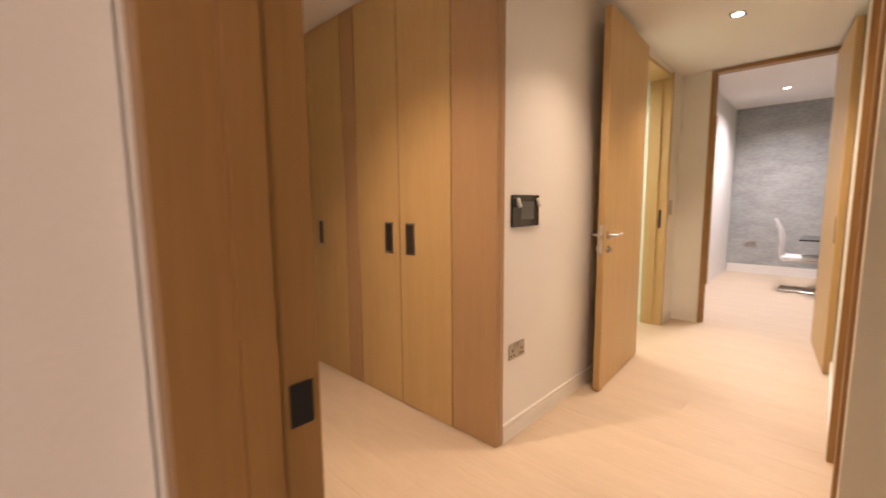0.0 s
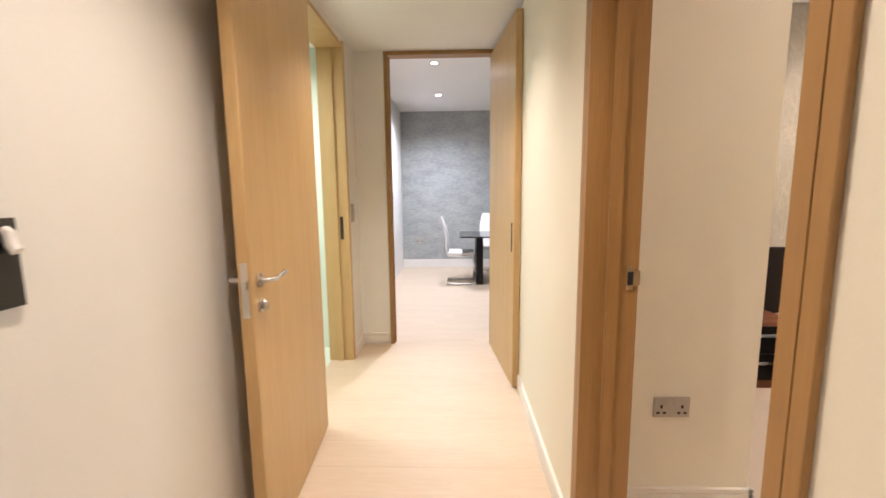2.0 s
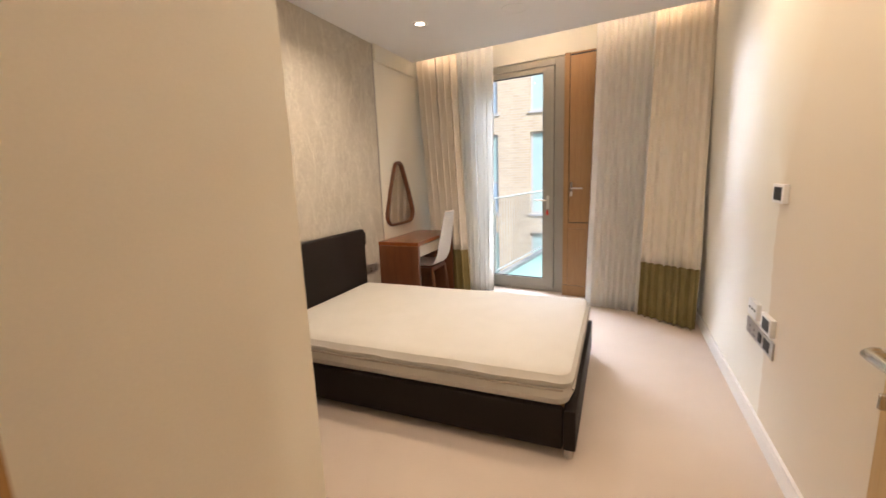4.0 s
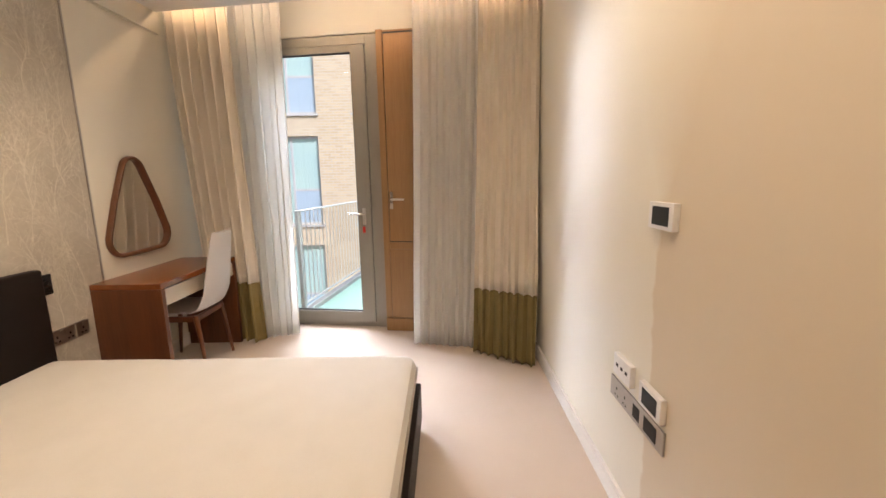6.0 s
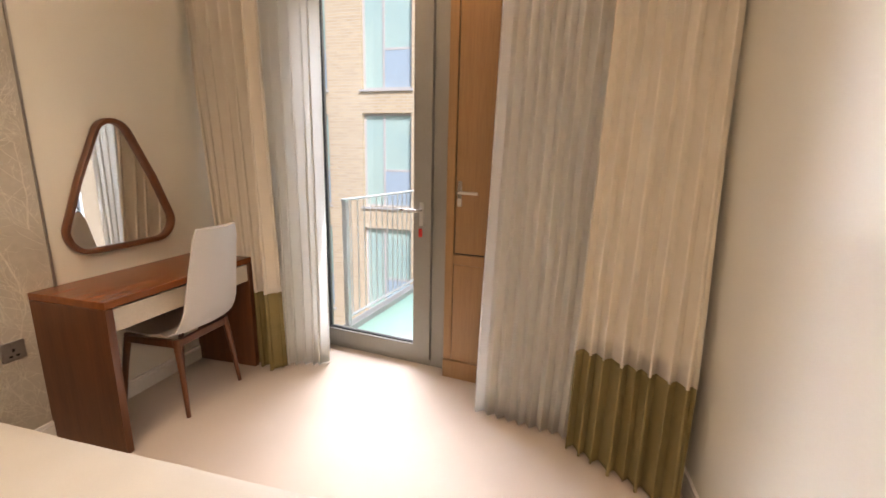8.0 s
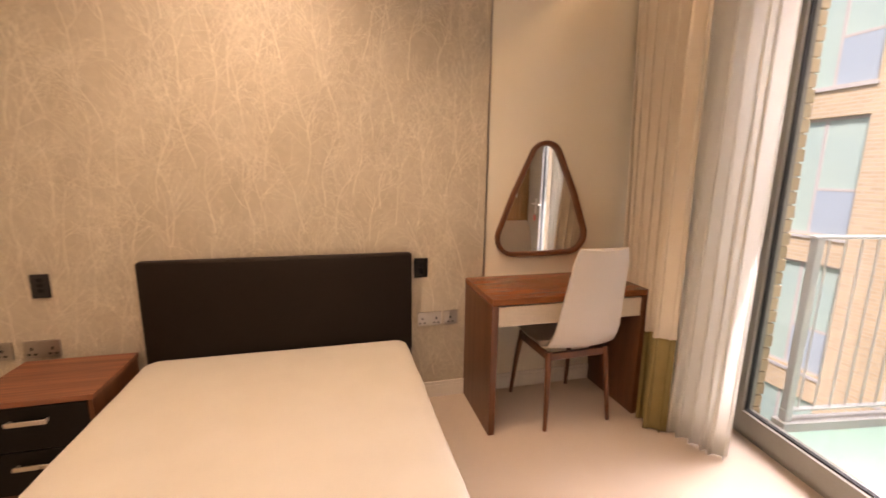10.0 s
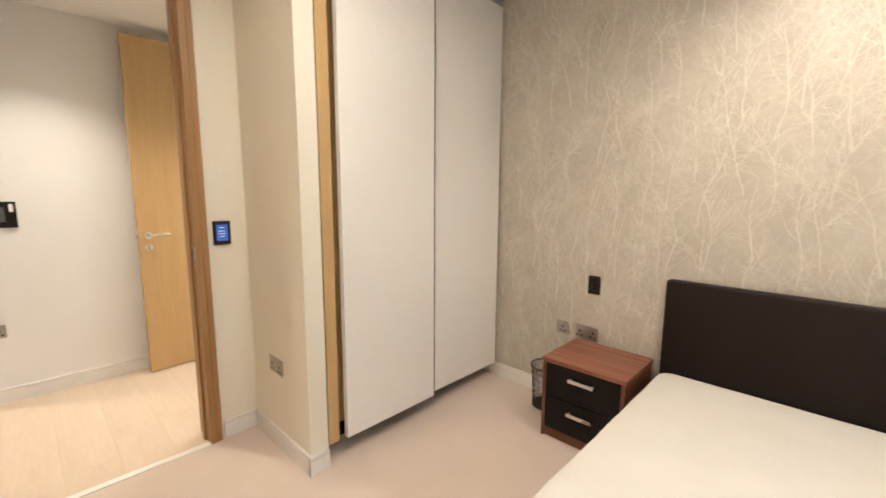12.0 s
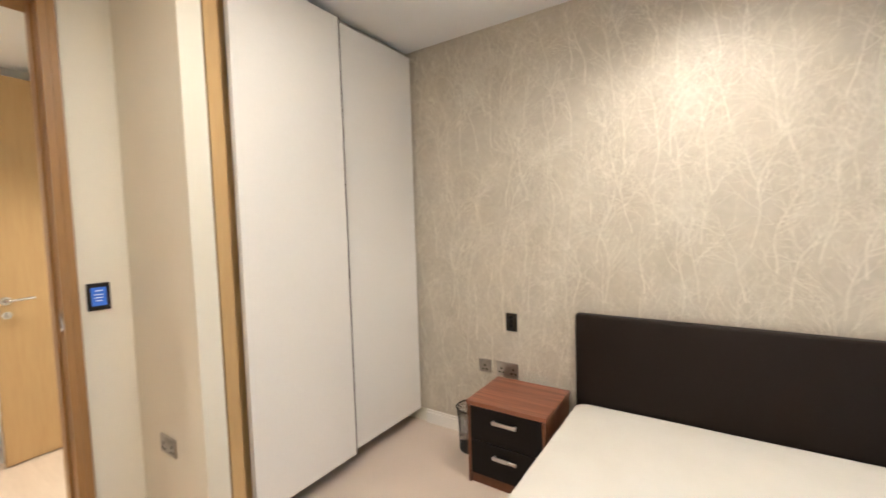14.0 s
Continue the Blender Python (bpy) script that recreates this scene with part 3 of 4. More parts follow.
part("side_rail", box(4.420, 4.98, 0.05, 4.470, 6.925, 0.262, bevel=0.010, segments=2), BLACK, bed)
part("foot_rail", box(3.160, 4.918, 0.05, 4.470, 4.978, 0.262, bevel=0.010, segments=2), BLACK, bed)
part("slat_base", box(3.212, 4.98, 0.235, 4.418, 6.92, 0.260), OAK, bed)
for x in (3.195, 4.44):
    for y in (4.955, 6.85):
        part("leg", disc(x, y, 0.0, 0.05, 0.022, 14), CHROME if y < 6 else BLACK_LAM, bed)
part("strap", box(4.471, 4.95, 0.262, 4.486, 4.985, 0.345, bevel=0.004, segments=2), BLACK_LAM, bed, "black elastic corner strap")
part("label_tag", box(4.471, 4.955, 0.16, 4.4745, 4.985, 0.260), PLASTIC, bed, "white fabric label")

mat_ob = thing("mattress", "bare white knitted double mattress with a soft topper", "mattress")


def pad(x0, y0, z0, x1, y1, z1, r, bulge, seed, wave_=0.0):
    """A soft slab with rounded corners and slightly uneven faces."""
    bm = bmesh.new()
    levels = [(z0, r), (z0 + r * 0.3, r * 0.3), (z0 + r, 0.0), ((z0 + z1) / 2, -bulge), (z1 - r, 0.0), (z1 - r * 0.3, r * 0.3), (z1, r)]
    cr = 0.08
    base = []
    for cx, cy, a0 in ((x1 - cr, y1 - cr, 0), (x0 + cr, y1 - cr, 90), (x0 + cr, y0 + cr, 180), (x1 - cr, y0 + cr, 270)):
        base += [(cx, cy, radians(a0 + 15 * k)) for k in range(7)]
    spots = []   # centre and outward direction of each point of the outline
    for i, (cx, cy, a) in enumerate(base):
        ox, oy, b = base[(i + 1) % len(base)]
        n = max(1, int(math.hypot(ox - cx, oy - cy) / 0.05))
        for k in range(n):
            spots.append((cx + (ox - cx) * k / n, cy + (oy - cy) * k / n, a))
    rings = []
    for z, inset in levels:
        ring = []
        for cx, cy, a in spots:
            x, y = cx + (cr - inset) * math.cos(a), cy + (cr - inset) * math.sin(a)
            drop = 0.010 * noise.noise((x * 2.2, y * 2.2, seed)) + 0.004 * noise.noise((x * 9, y * 9, seed))
            ring.append(bm.verts.new((x + 0.004 * noise.noise((x * 6, y * 6, seed + z * 9)), y, z + drop * (0.4 if z > (z0 + z1) / 2 else wave_))))
        rings.append(ring)
    m = len(spots)
    for a, b in zip(rings, rings[1:]):
        for k in range(m):
            bm.faces.new((a[k], a[(k + 1) % m], b[(k + 1) % m], b[k]))
    bm.faces.new(rings[0][::-1])
    # crowned top, ring by ring to the middle
    mx, my = (x0 + x1) / 2, (y0 + y1) / 2
    prev = rings[-1]
    for s_ in (0.94, 0.85, 0.7, 0.5, 0.25):
        ring = []
        for v in rings[-1]:
            x, y = mx + (v.co.x - mx) * s_, my + (v.co.y - my) * s_
            ring.append(bm.verts.new((x, y, z1 + 0.006 * (1 - s_) ** 0.5 + 0.004 * noise.noise((x * 3, y * 3, seed)))))
        for k in range(m):
            bm.faces.new((prev[k], prev[(k + 1) % m], ring[(k + 1) % m], ring[k]))
        prev = ring
    bm.faces.new(prev)
    return bm


part("core", pad(3.178, 4.950, 0.263, 4.455, 6.92, 0.354, 0.028, 0.008, 1), MATTRESS, mat_ob)
part("topper", pad(3.168, 4.940, 0.346, 4.465, 6.92, 0.442, 0.044, 0.004, 9, 1.8), MATTRESS, mat_ob)
wave = [(3.164, 4.98 + 0.0965 * k, 0.360 + 0.016 * noise.noise((3.168 * 2.2, (4.98 + 0.0965 * k) * 2.2, 9.0))) for k in range(21)]
part("piping", tube(wave, 0.006, 6), PIPING, mat_ob, "taupe seam piping")
part("piping", tube([(3.19 + 0.0625 * k, 4.936, 0.362 + 0.004 * math.sin(k)) for k in range(21)], 0.006, 6), PIPING, mat_ob, "taupe seam piping")

# ---- bedroom: bedside cabinet and waste bin ----
ns = thing("bedside_cabinet", "rosewood bedside cabinet with two black drawers", "bedside cabinet", pose(2.668, 6.55, 0))
part("top", box(-0.005, -0.005, 0.445, 0.455, 0.40, 0.468, bevel=0.0015), ROSEWOOD, ns)
part("side_panel", box(0, 0, 0, 0.018, 0.395, 0.444), WALNUT_UP_SHADED, ns)
part("side_panel", box(0.432, 0, 0, 0.45, 0.395, 0.444), WALNUT_UP_SHADED, ns)
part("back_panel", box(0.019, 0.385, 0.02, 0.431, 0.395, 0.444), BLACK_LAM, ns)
part("plinth", box(0.019, 0.012, 0, 0.431, 0.03, 0.055), WALNUT_UP_SHADED, ns)
for z in (0.06, 0.254):
    d = part("drawer", box(0.020, -0.001, z, 0.430, 0.30, z + 0.186, bevel=0.001), BLACK_LAM, ns, "black drawer")
    h = box(0.16, -0.026, z + 0.118, 0.30, -0.020, z + 0.138, bevel=0.002)
    add_box(h, 0.165, -0.020, z + 0.122, 0.172, -0.001, z + 0.134)
    add_box(h, 0.288, -0.020, z + 0.122, 0.295, -0.001, z + 0.134)
    part("handle", h, CHROME, d, "silver bar handle")

bin_ = thing("waste_bin", "black wire mesh waste bin", "waste bin", pose(2.52, 6.86, 0))
bm = bmesh.new()
for k in range(36):
    a, b = 2 * math.pi * k / 36, 2 * math.pi * (k + 3) / 36
    for a1, a2 in ((a, b), (b, a)):
        add_tube(bm, [(0.085 * math.cos(a1), 0.085 * math.sin(a1), 0.01), (0.10 * math.cos(a2), 0.10 * math.sin(a2), 0.27)], 0.0012, 4)
part("mesh_wall", bm, MESHBIN, bin_)
part("base", disc(0, 0, 0, 0.012, 0.088, 28), MESHBIN, bin_)
part("rim", tube([(0.102 * math.cos(2 * math.pi * k / 32), 0.102 * math.sin(2 * math.pi * k / 32), 0.272) for k in range(33)], 0.005, 8), MESHBIN, bin_)

# ---- bedroom: desk, chair, mirror ----
desk = thing("desk", "walnut desk with panel sides and a cream drawer", "desk", pose(4.838, 6.548, 0))
DW, DD = 0.92, 0.448
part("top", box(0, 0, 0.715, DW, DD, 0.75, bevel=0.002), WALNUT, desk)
part("side_panel", box(0, 0, 0, 0.035, DD, 0.714, bevel=0.0015), WALNUT_UP_SHADED, desk)
part("side_panel", box(DW - 0.035, 0, 0, DW, DD, 0.714, bevel=0.0015), WALNUT_UP_SHADED, desk)
part("drawer_box", box(0.036, 0.03, 0.60, DW - 0.036, DD - 0.01, 0.714), WALNUT, desk)
part("drawer_front", box(0.038, 0.008, 0.60, DW - 0.038, 0.028, 0.705, bevel=0.001), DRAWER, desk, "cream lacquered drawer front")

ch = thing("desk_chair", "desk chair with a tall pale leather shell and walnut legs", "chair", pose(5.345, 6.725, 0, 0, 0, 2))
bm = bmesh.new()
rows = []
for i in range(19):
    u = i / 18
    if u < 0.42:
        s = u / 0.42
        y, z, wd = 0.22 - 0.40 * s, 0.455 - 0.02 * math.sin(s * math.pi), 0.20 + 0.01 * s
    else:
        s = (u - 0.42) / 0.58
        y, z, wd = -0.18 - 0.05 * min(1, s * 5) ** 0.6 - 0.10 * s, 0.455 + 0.56 * s ** 1.05, 0.205 - 0.055 * s
    rows.append((y, z, wd))
rows[0] = (0.22, 0.445, 0.185)
grid_f, grid_b = [], []
for i, (y, z, wd) in enumerate(rows):
    a, b = rows[max(0, i - 1)], rows[min(len(rows) - 1, i + 1)]
    t = Vector((0, b[0] - a[0], b[1] - a[1])).normalized()
    nrm = Vector((0, t.z, -t.y))
    fr, bk = [], []
    for k in range(9):
        c = -1 + k / 4
        dish = 0.022 * (c * c)
        th_ = 0.030 * (1 - 0.75 * abs(c) ** 3)
        end = 1.0 if 0 < i < len(rows) - 1 else 0.9
        p = Vector((wd * c * end, y, z))
        up = Vector((0, 0.25, 1)) if i < 7 else Vector((0, 1, 0.2))
        fr.append(bm.verts.new(p + up.normalized() * (dish + th_ / 2)))
        bk.append(bm.verts.new(p + up.normalized() * (dish - th_ / 2)))
    grid_f.append(fr)
    grid_b.append(bk)
for i in range(len(rows) - 1):
    for k in range(8):
        bm.faces.new((grid_f[i][k], grid_f[i][k + 1], grid_f[i + 1][k + 1], grid_f[i + 1][k]))
        bm.faces.new((grid_b[i][k + 1], grid_b[i][k], grid_b[i + 1][k], grid_b[i + 1][k + 1]))
    for k in (0, 8):
        bm.faces.new((grid_f[i][k], grid_f[i + 1][k], grid_b[i + 1][k], grid_b[i][k]))
for i in (0, len(rows) - 1):
    for k in range(8):
        bm.faces.new((grid_f[i][k], grid_f[i][k + 1], grid_b[i][k + 1], grid_b[i][k]))
shell = part("shell", bm, LEATHER, ch, "pale grey leather seat and back shell")
for sx in (-1, 1):
    part("leg", tube([(sx * 0.20, -0.20, 0.0), (sx * 0.185, -0.175, 0.25), (sx * 0.175, -0.15, 0.43)], 0.015, 10, [0.011, 0.016, 0.019]), WALNUT_UP_SHADED, ch, "tapered walnut leg")
    part("leg", tube([(sx * 0.20, 0.22, 0.0), (sx * 0.185, 0.19, 0.25), (sx * 0.17, 0.16, 0.43)], 0.015, 10, [0.011, 0.016, 0.019]), WALNUT_UP_SHADED, ch, "tapered walnut leg")
    part("seat_rail", box(sx * 0.175 - 0.012, -0.15, 0.385, sx * 0.175 + 0.012, 0.16, 0.425, bevel=0.003), WALNUT_UP_SHADED, ch)
part("seat_rail", box(-0.175, -0.165, 0.385, 0.175, -0.140, 0.425, bevel=0.003), WALNUT_UP_SHADED, ch)
part("seat_rail", box(-0.175, 0.14, 0.385, 0.175, 0.165, 0.425, bevel=0.003), WALNUT_UP_SHADED, ch)

mir = thing("wall_mirror", "pebble-shaped wall mirror in a walnut frame", "mirror", pose(5.315, NORTH, 0.87))


def pebble(inset):
    circles = [((0.0, 0.580), 0.110), ((-0.185, 0.120), 0.118), ((0.180, 0.130), 0.125), ((-0.105, 0.34), 0.115), ((0.105, 0.34), 0.120), ((0.0, 0.10), 0.10)]
    pts = []
    for k in range(96):
        a = 2 * math.pi * k / 96
        dx, dz = math.cos(a), math.sin(a)
        (cx, cz), r = max(circles, key=lambda c: c[0][0] * dx + c[0][1] * dz + c[1])
        pts.append((cx + (r - inset) * dx, cz + (r - inset) * dz))
    return pts


bm = bmesh.new()
loops = [[bm.verts.new((x, y, z)) for x, z in pebble(ins)] for ins, y in ((0.004, -0.001), (0.0, -0.006), (0.0, -0.034), (0.005, -0.040), (0.022, -0.038), (0.027, -0.030), (0.027, -0.012))]
for a, b in zip(loops, loops[1:]):
    for k in range(96):
        bm.faces.new((a[k], a[(k + 1) % 96], b[(k + 1) % 96], b[k]))
part("frame", bm, WALNUT_UP_SHADED, mir, "bent walnut frame")
bm = bmesh.new()
bm.faces.new([bm.verts.new((x, -0.013, z)) for x, z in pebble(0.026)])
part("mirror_glass", bm, MIRROR, mir, "silvered mirror glass", smooth=False)

# ---- bedroom: window door, wood panel, curtains ----
win = thing("window_1", "tall grey aluminium balcony door, closed", "window", WIN)
win["kind"] = "structure"
for n, c in (("frame_post", (0.01, 0.835, 0, 0.10, 0.918, 2.575)), ("frame_post", (0.01, -0.243, 0, 0.10, -0.125, 2.575)), ("frame_head", (0.01, -0.125, 2.50, 0.10, 0.835, 2.575)), ("frame_sill", (0.01, -0.125, 0, 0.10, 0.835, 0.045))):
    part(n, box(*c, bevel=0.003), ALU, win)
leaf = part("leaf_frame", boxes((-0.012, 0.70, 0.05, 0.06, 0.83, 2.49), (-0.012, -0.12, 0.05, 0.06, 0.0, 2.49), (-0.012, 0.0, 2.437, 0.06, 0.70, 2.49), (-0.012, 0.0, 0.05, 0.06, 0.70, 0.148)), ALU, win)
part("gasket", boxes((0.005, 0.692, 0.148, 0.03, 0.70, 2.437), (0.005, 0.0, 0.148, 0.03, 0.008, 2.437), (0.005, 0.008, 2.429, 0.03, 0.692, 2.437), (0.005, 0.008, 0.148, 0.03, 0.692, 0.156)), GASKET, leaf)
pane = part("pane", box(0.014, 0.008, 0.156, 0.022, 0.692, 2.429), GLASS, leaf, "clear glass pane", smooth=False)
pane.visible_shadow = False
hd = part("handle", box(-0.024, -0.075, 0.97, -0.012, -0.045, 1.12, bevel=0.003), CHROME, leaf, "steel lever handle")
part("lever", tube([(-0.02, -0.06, 1.07), (-0.062, -0.06, 1.07), (-0.068, -0.05, 1.07), (-0.068, 0.07, 1.072)], 0.009, 10), CHROME, hd)
part("key_tag", box(-0.034, -0.070, 0.90, -0.028, -0.045, 0.955, bevel=0.004, segments=2), RED, leaf, "red plastic key tag")

pn = thing("cupboard_panel", "oak panelled cupboard beside the balcony door", "cupboard", WIN)
part("carcass", box(-0.050, -0.945, 0.0, 0.25, -0.246, 2.575), OAK_BROWN, pn)
part("stile", box(-0.072, -0.300, 0.125, -0.051, -0.246, 2.575, bevel=0.002), OAK_BROWN, pn)
# black sheet behind the door paints the shade of its gap
part("groove", box(-0.056, -0.93, 0.80, -0.051, -0.301, 2.56), SHADE_AND_PLATE, pn, "black sheet painting the shade of the gap round the door")
pdr = part("door", box(-0.074, -0.93, 0.832, -0.057, -0.308, 2.54, bevel=0.002), OAK_BROWN, pn)
part("rail", box(-0.078, -0.93, 0.760, -0.057, -0.301, 0.822, bevel=0.003), OAK_BROWN, pn)
part("lower_panel", box(-0.068, -0.93, 0.125, -0.051, -0.301, 0.757, bevel=0.002), OAK_BROWN, pn)
part("plinth", box(-0.080, -0.93, 0.0, -0.051, -0.246, 0.12, bevel=0.003), OAK_BROWN, pn)
hd = part("handle", box(-0.082, -0.345, 1.115, -0.074, -0.318, 1.265, bevel=0.003), CHROME, pdr, "steel lever handle")
part("lever", tube([(-0.080, -0.331, 1.20), (-0.120, -0.331, 1.20), (-0.126, -0.341, 1.20), (-0.126, -0.455, 1.198)], 0.009, 10), CHROME, hd)


def cloth(top, foot, z0, z1, pleats, amp, seed):
    """Pleated cloth; top and foot: its two ends (x, y) at the ceiling and on the floor."""
    bm = bmesh.new()
    n, rows_ = pleats * 14, 22
    grid = []
    for j in range(rows_ + 1):
        h = z0 + (z1 - z0) * j / rows_
        low = min(1.0, max(0.0, 1 - h / HB))
        ends = [tuple(a + (b - a) * low ** 1.15 for a, b in zip(t_, f_)) for t_, f_ in zip(top, foot)]
        line = []
        for i in range(n + 1):
            u = i / n
            ph = 2 * math.pi * (pleats * u + 0.30 * noise.noise((u * 4.3, seed, 0.3)) + 0.10 * noise.noise((u * 6, seed + 3, h * 0.8)))
            a = amp * (0.70 + 0.40 * low) * (1 + 0.45 * noise.noise((u * 8, seed + 7, 0)))
            sway = 0.012 * noise.noise((u * 3, seed + 5, h * 0.9)) * low
            x = ends[0][0] + (ends[1][0] - ends[0][0]) * u + a * math.sin(ph) + sway
            y = ends[0][1] + (ends[1][1] - ends[0][1]) * u + 0.28 * a * math.sin(2 * ph) + sway
            line.append(bm.verts.new((x, y, h)))
        grid.append(line)
    for a, b in zip(grid, grid[1:]):
        for i in range(n):
            bm.faces.new((a[i], a[i + 1], b[i + 1], b[i]))
    return bm


def curtain(name, label, top, foot, pleats, amp, seed, band):
    th = thing(name, label, "curtain", WIN)
    split = 0.52 if band else 0.012
    a = part("cloth", cloth(top, foot, split, 2.84, pleats, amp, seed), CURTAIN if band else SHEER, th)
    objs = [a]
    if band:
        objs.append(part("hem_band", cloth(top, foot, 0.012, split, pleats, amp, seed), OLIVE, th, "olive linen hem band"))
    for o in objs:
        md = o.modifiers.new("thickness", "SOLIDIFY")
        md.thickness = 0.003
    ys = [p[1] for p in top]
    part("track", box(top[0][0] - 0.02, min(ys), 2.845, top[0][0] + 0.02, max(ys), 2.86), PLASTIC, th)
    return th


LINEN = "cream linen curtain with an olive hem band, drawn open"
VOILE = "pale sheer curtain gathered beside the balcony door"
curtain("curtain", LINEN, ((-0.37, -1.55), (-0.37, -1.10)), ((-0.70, -1.535), (-0.45, -1.06)), 8, 0.042, 1, True)
curtain("curtain", LINEN, ((-0.36, 0.87), (-0.40, 1.38)), ((-0.45, 0.74), (-0.38, 1.22)), 6, 0.048, 5, True)
curtain("sheer_curtain", VOILE, ((-0.27, -1.16), (-0.27, -0.60)), ((-0.40, -1.10), (-0.36, -0.56)), 9, 0.028, 11, False)
curtain("sheer_curtain", VOILE, ((-0.27, 0.47), (-0.27, 0.92)), ((-0.25, 0.52), (-0.38, 0.80)), 6, 0.032, 17, False)
structure("trim_led_strip", box(-0.508, -1.5, HB + 0.078, -0.494, 1.45, HB + 0.086), LED, "warm light strip in the curtain recess", "light strip", WIN)


# white low cabinet in the lobby
cb = thing("low_cabinet", "white low cabinet with an overhanging top against the lobby wall", "cabinet")
part("body", box(-0.62, 2.745, 0.0, -0.185, 3.140, 1.13, bevel=0.004), PLASTIC, cb)
# dark neck and rear strip put the shade of gaps into colour
part("neck", box(-0.60, 2.745, 1.13, -0.215, 3.120, 1.205), OAK_SHADED, cb, "neck darkened for the shade under the top")
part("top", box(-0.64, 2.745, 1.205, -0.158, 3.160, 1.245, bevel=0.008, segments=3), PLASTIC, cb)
part("back_panel", box(-0.65, 2.745, 0.0, -0.625, 3.21, 1.20), OAK_SHADED, cb, "brown strip painting a shadowed gap")


# ---- plates, sockets, switches ----
def plate_thing(name, label, cat, m, w, h, mat, t=0.008, group=""):
    th = thing(name, label, cat, m, group)
    part("plate", box(-w / 2, -t, -h / 2, w / 2, -0.0002, h / 2, bevel=0.0015), mat, th)
    return th


def socket(m, gangs=2, mat=NICKEL, tone="satin nickel"):
    w = 0.146 if gangs == 2 else 0.086
    th = plate_thing("wall_socket", f"{tone} {'double' if gangs == 2 else 'single'} wall socket", "socket", m, w, 0.086, mat)
    for g in range(gangs):
        x = (-0.042 + 0.084 * g) if gangs == 2 else 0
        z = -0.012
        part("earth_slot", box(x - 0.005, -0.0088, z + 0.008, x + 0.005, -0.0079, z + 0.022), SHADE_AND_PLATE, th, smooth=False)
        part("pin_slot", box(x - 0.019, -0.0088, z - 0.016, x - 0.006, -0.0079, z - 0.007), SHADE_AND_PLATE, th, smooth=False)
        part("pin_slot", box(x + 0.006, -0.0088, z - 0.016, x + 0.019, -0.0079, z - 0.007), SHADE_AND_PLATE, th, smooth=False)
        sx = (-0.016 + 0.032 * g) if gangs == 2 else 0.0
        part("rocker", box(sx - 0.008, -0.012, 0.016, sx + 0.008, -0.0079, 0.036, bevel=0.001), mat, th)
    return th


socket(pose(1.712, 5.45, 0.462))
socket(pose(0.0, 4.37, 0.480, 0, 0, 90))
socket(pose(2.712, NORTH - 0.0055, 0.508), 2)
socket(pose(2.552, NORTH - 0.0055, 0.508), 1)
socket(pose(4.615, NORTH - 0.0055, 0.51), 2)
socket(pose(4.745, NORTH - 0.0055, 0.51), 1, NICKEL)
socket(pose(0.17, 11.42, 0.51), 2)

th = plate_thing("light_switch", "black glass keypad light switch", "light switch", pose(2.746, NORTH - 0.0055, 0.818), 0.075, 0.115, BLACK_GLOSS)
part("keys", boxes((-0.012, -0.0095, -0.03, 0.012, -0.008, -0.012), (-0.012, -0.0095, -0.004, 0.012, -0.008, 0.014), (-0.012, -0.0095, 0.022, 0.012, -0.008, 0.04)), BLACK_LAM, th)
th = plate_thing("light_switch", "black glass keypad light switch", "light switch", pose(4.562, NORTH - 0.0055, 0.824), 0.080, 0.115, BLACK_GLOSS)
part("keys", boxes((-0.012, -0.0095, -0.03, 0.012, -0.008, -0.012), (-0.012, -0.0095, 0.0, 0.012, -0.008, 0.02)), BLACK_LAM, th)

th = plate_thing("control_panel", "black glass control panel with a grey screen and two hooks", "control panel", pose(0.0, 4.435, 1.224, 0, 0, 90), 0.255, 0.165, BLACK_GLOSS, 0.014)
part("screen", box(-0.055, -0.0155, -0.045, 0.075, -0.0138, 0.050), LCD, th, "grey liquid crystal screen")
for x in (-0.088, 0.105):
    part("hook", tube([(x, -0.014, 0.060), (x, -0.022, 0.056), (x, -0.024, 0.035), (x, -0.034, 0.022)], 0.010, 8), PLASTIC, th, "clear adhesive hook")

th = plate_thing("thermostat", "black room thermostat with a lit blue screen", "thermostat", pose(BEDX, 5.32, 1.157, 0, 0, 90), 0.088, 0.128, BLACK_GLOSS, 0.012)
part("screen", box(-0.028, -0.0132, -0.042, 0.028, -0.0118, 0.044), SCREEN, th, "lit blue screen")
part("text_lines", boxes((-0.012, -0.0138, 0.026, 0.012, -0.0131, 0.031), (-0.016, -0.0138, 0.008, 0.016, -0.0131, 0.012), (-0.016, -0.0138, -0.006, 0.016, -0.0131, -0.002), (-0.012, -0.0138, -0.020, 0.012, -0.0131, -0.016)), PLASTIC, th)

SW = SOUTH
th = plate_thing("media_plate", "white surface box with a dark opening", "wall plate", pose(3.665, SW, 1.242, 0, 0, 180), 0.146, 0.086, PLASTIC, 0.022)
part("opening", box(-0.050, -0.0228, -0.030, 0.050, -0.0215, 0.030), SHADE_AND_PLATE, th)
th = plate_thing("media_plate", "white surface box with a dark opening", "wall plate", pose(3.650, SW, 0.612, 0, 0, 180), 0.146, 0.086, PLASTIC, 0.022)
part("opening", box(-0.050, -0.0228, -0.030, 0.050, -0.0215, 0.030), SHADE_AND_PLATE, th)
th = plate_thing("data_plate", "white data outlet plate", "wall plate", pose(3.868, SW, 0.622, 0, 0, 180), 0.146, 0.086, PLASTIC, 0.022)
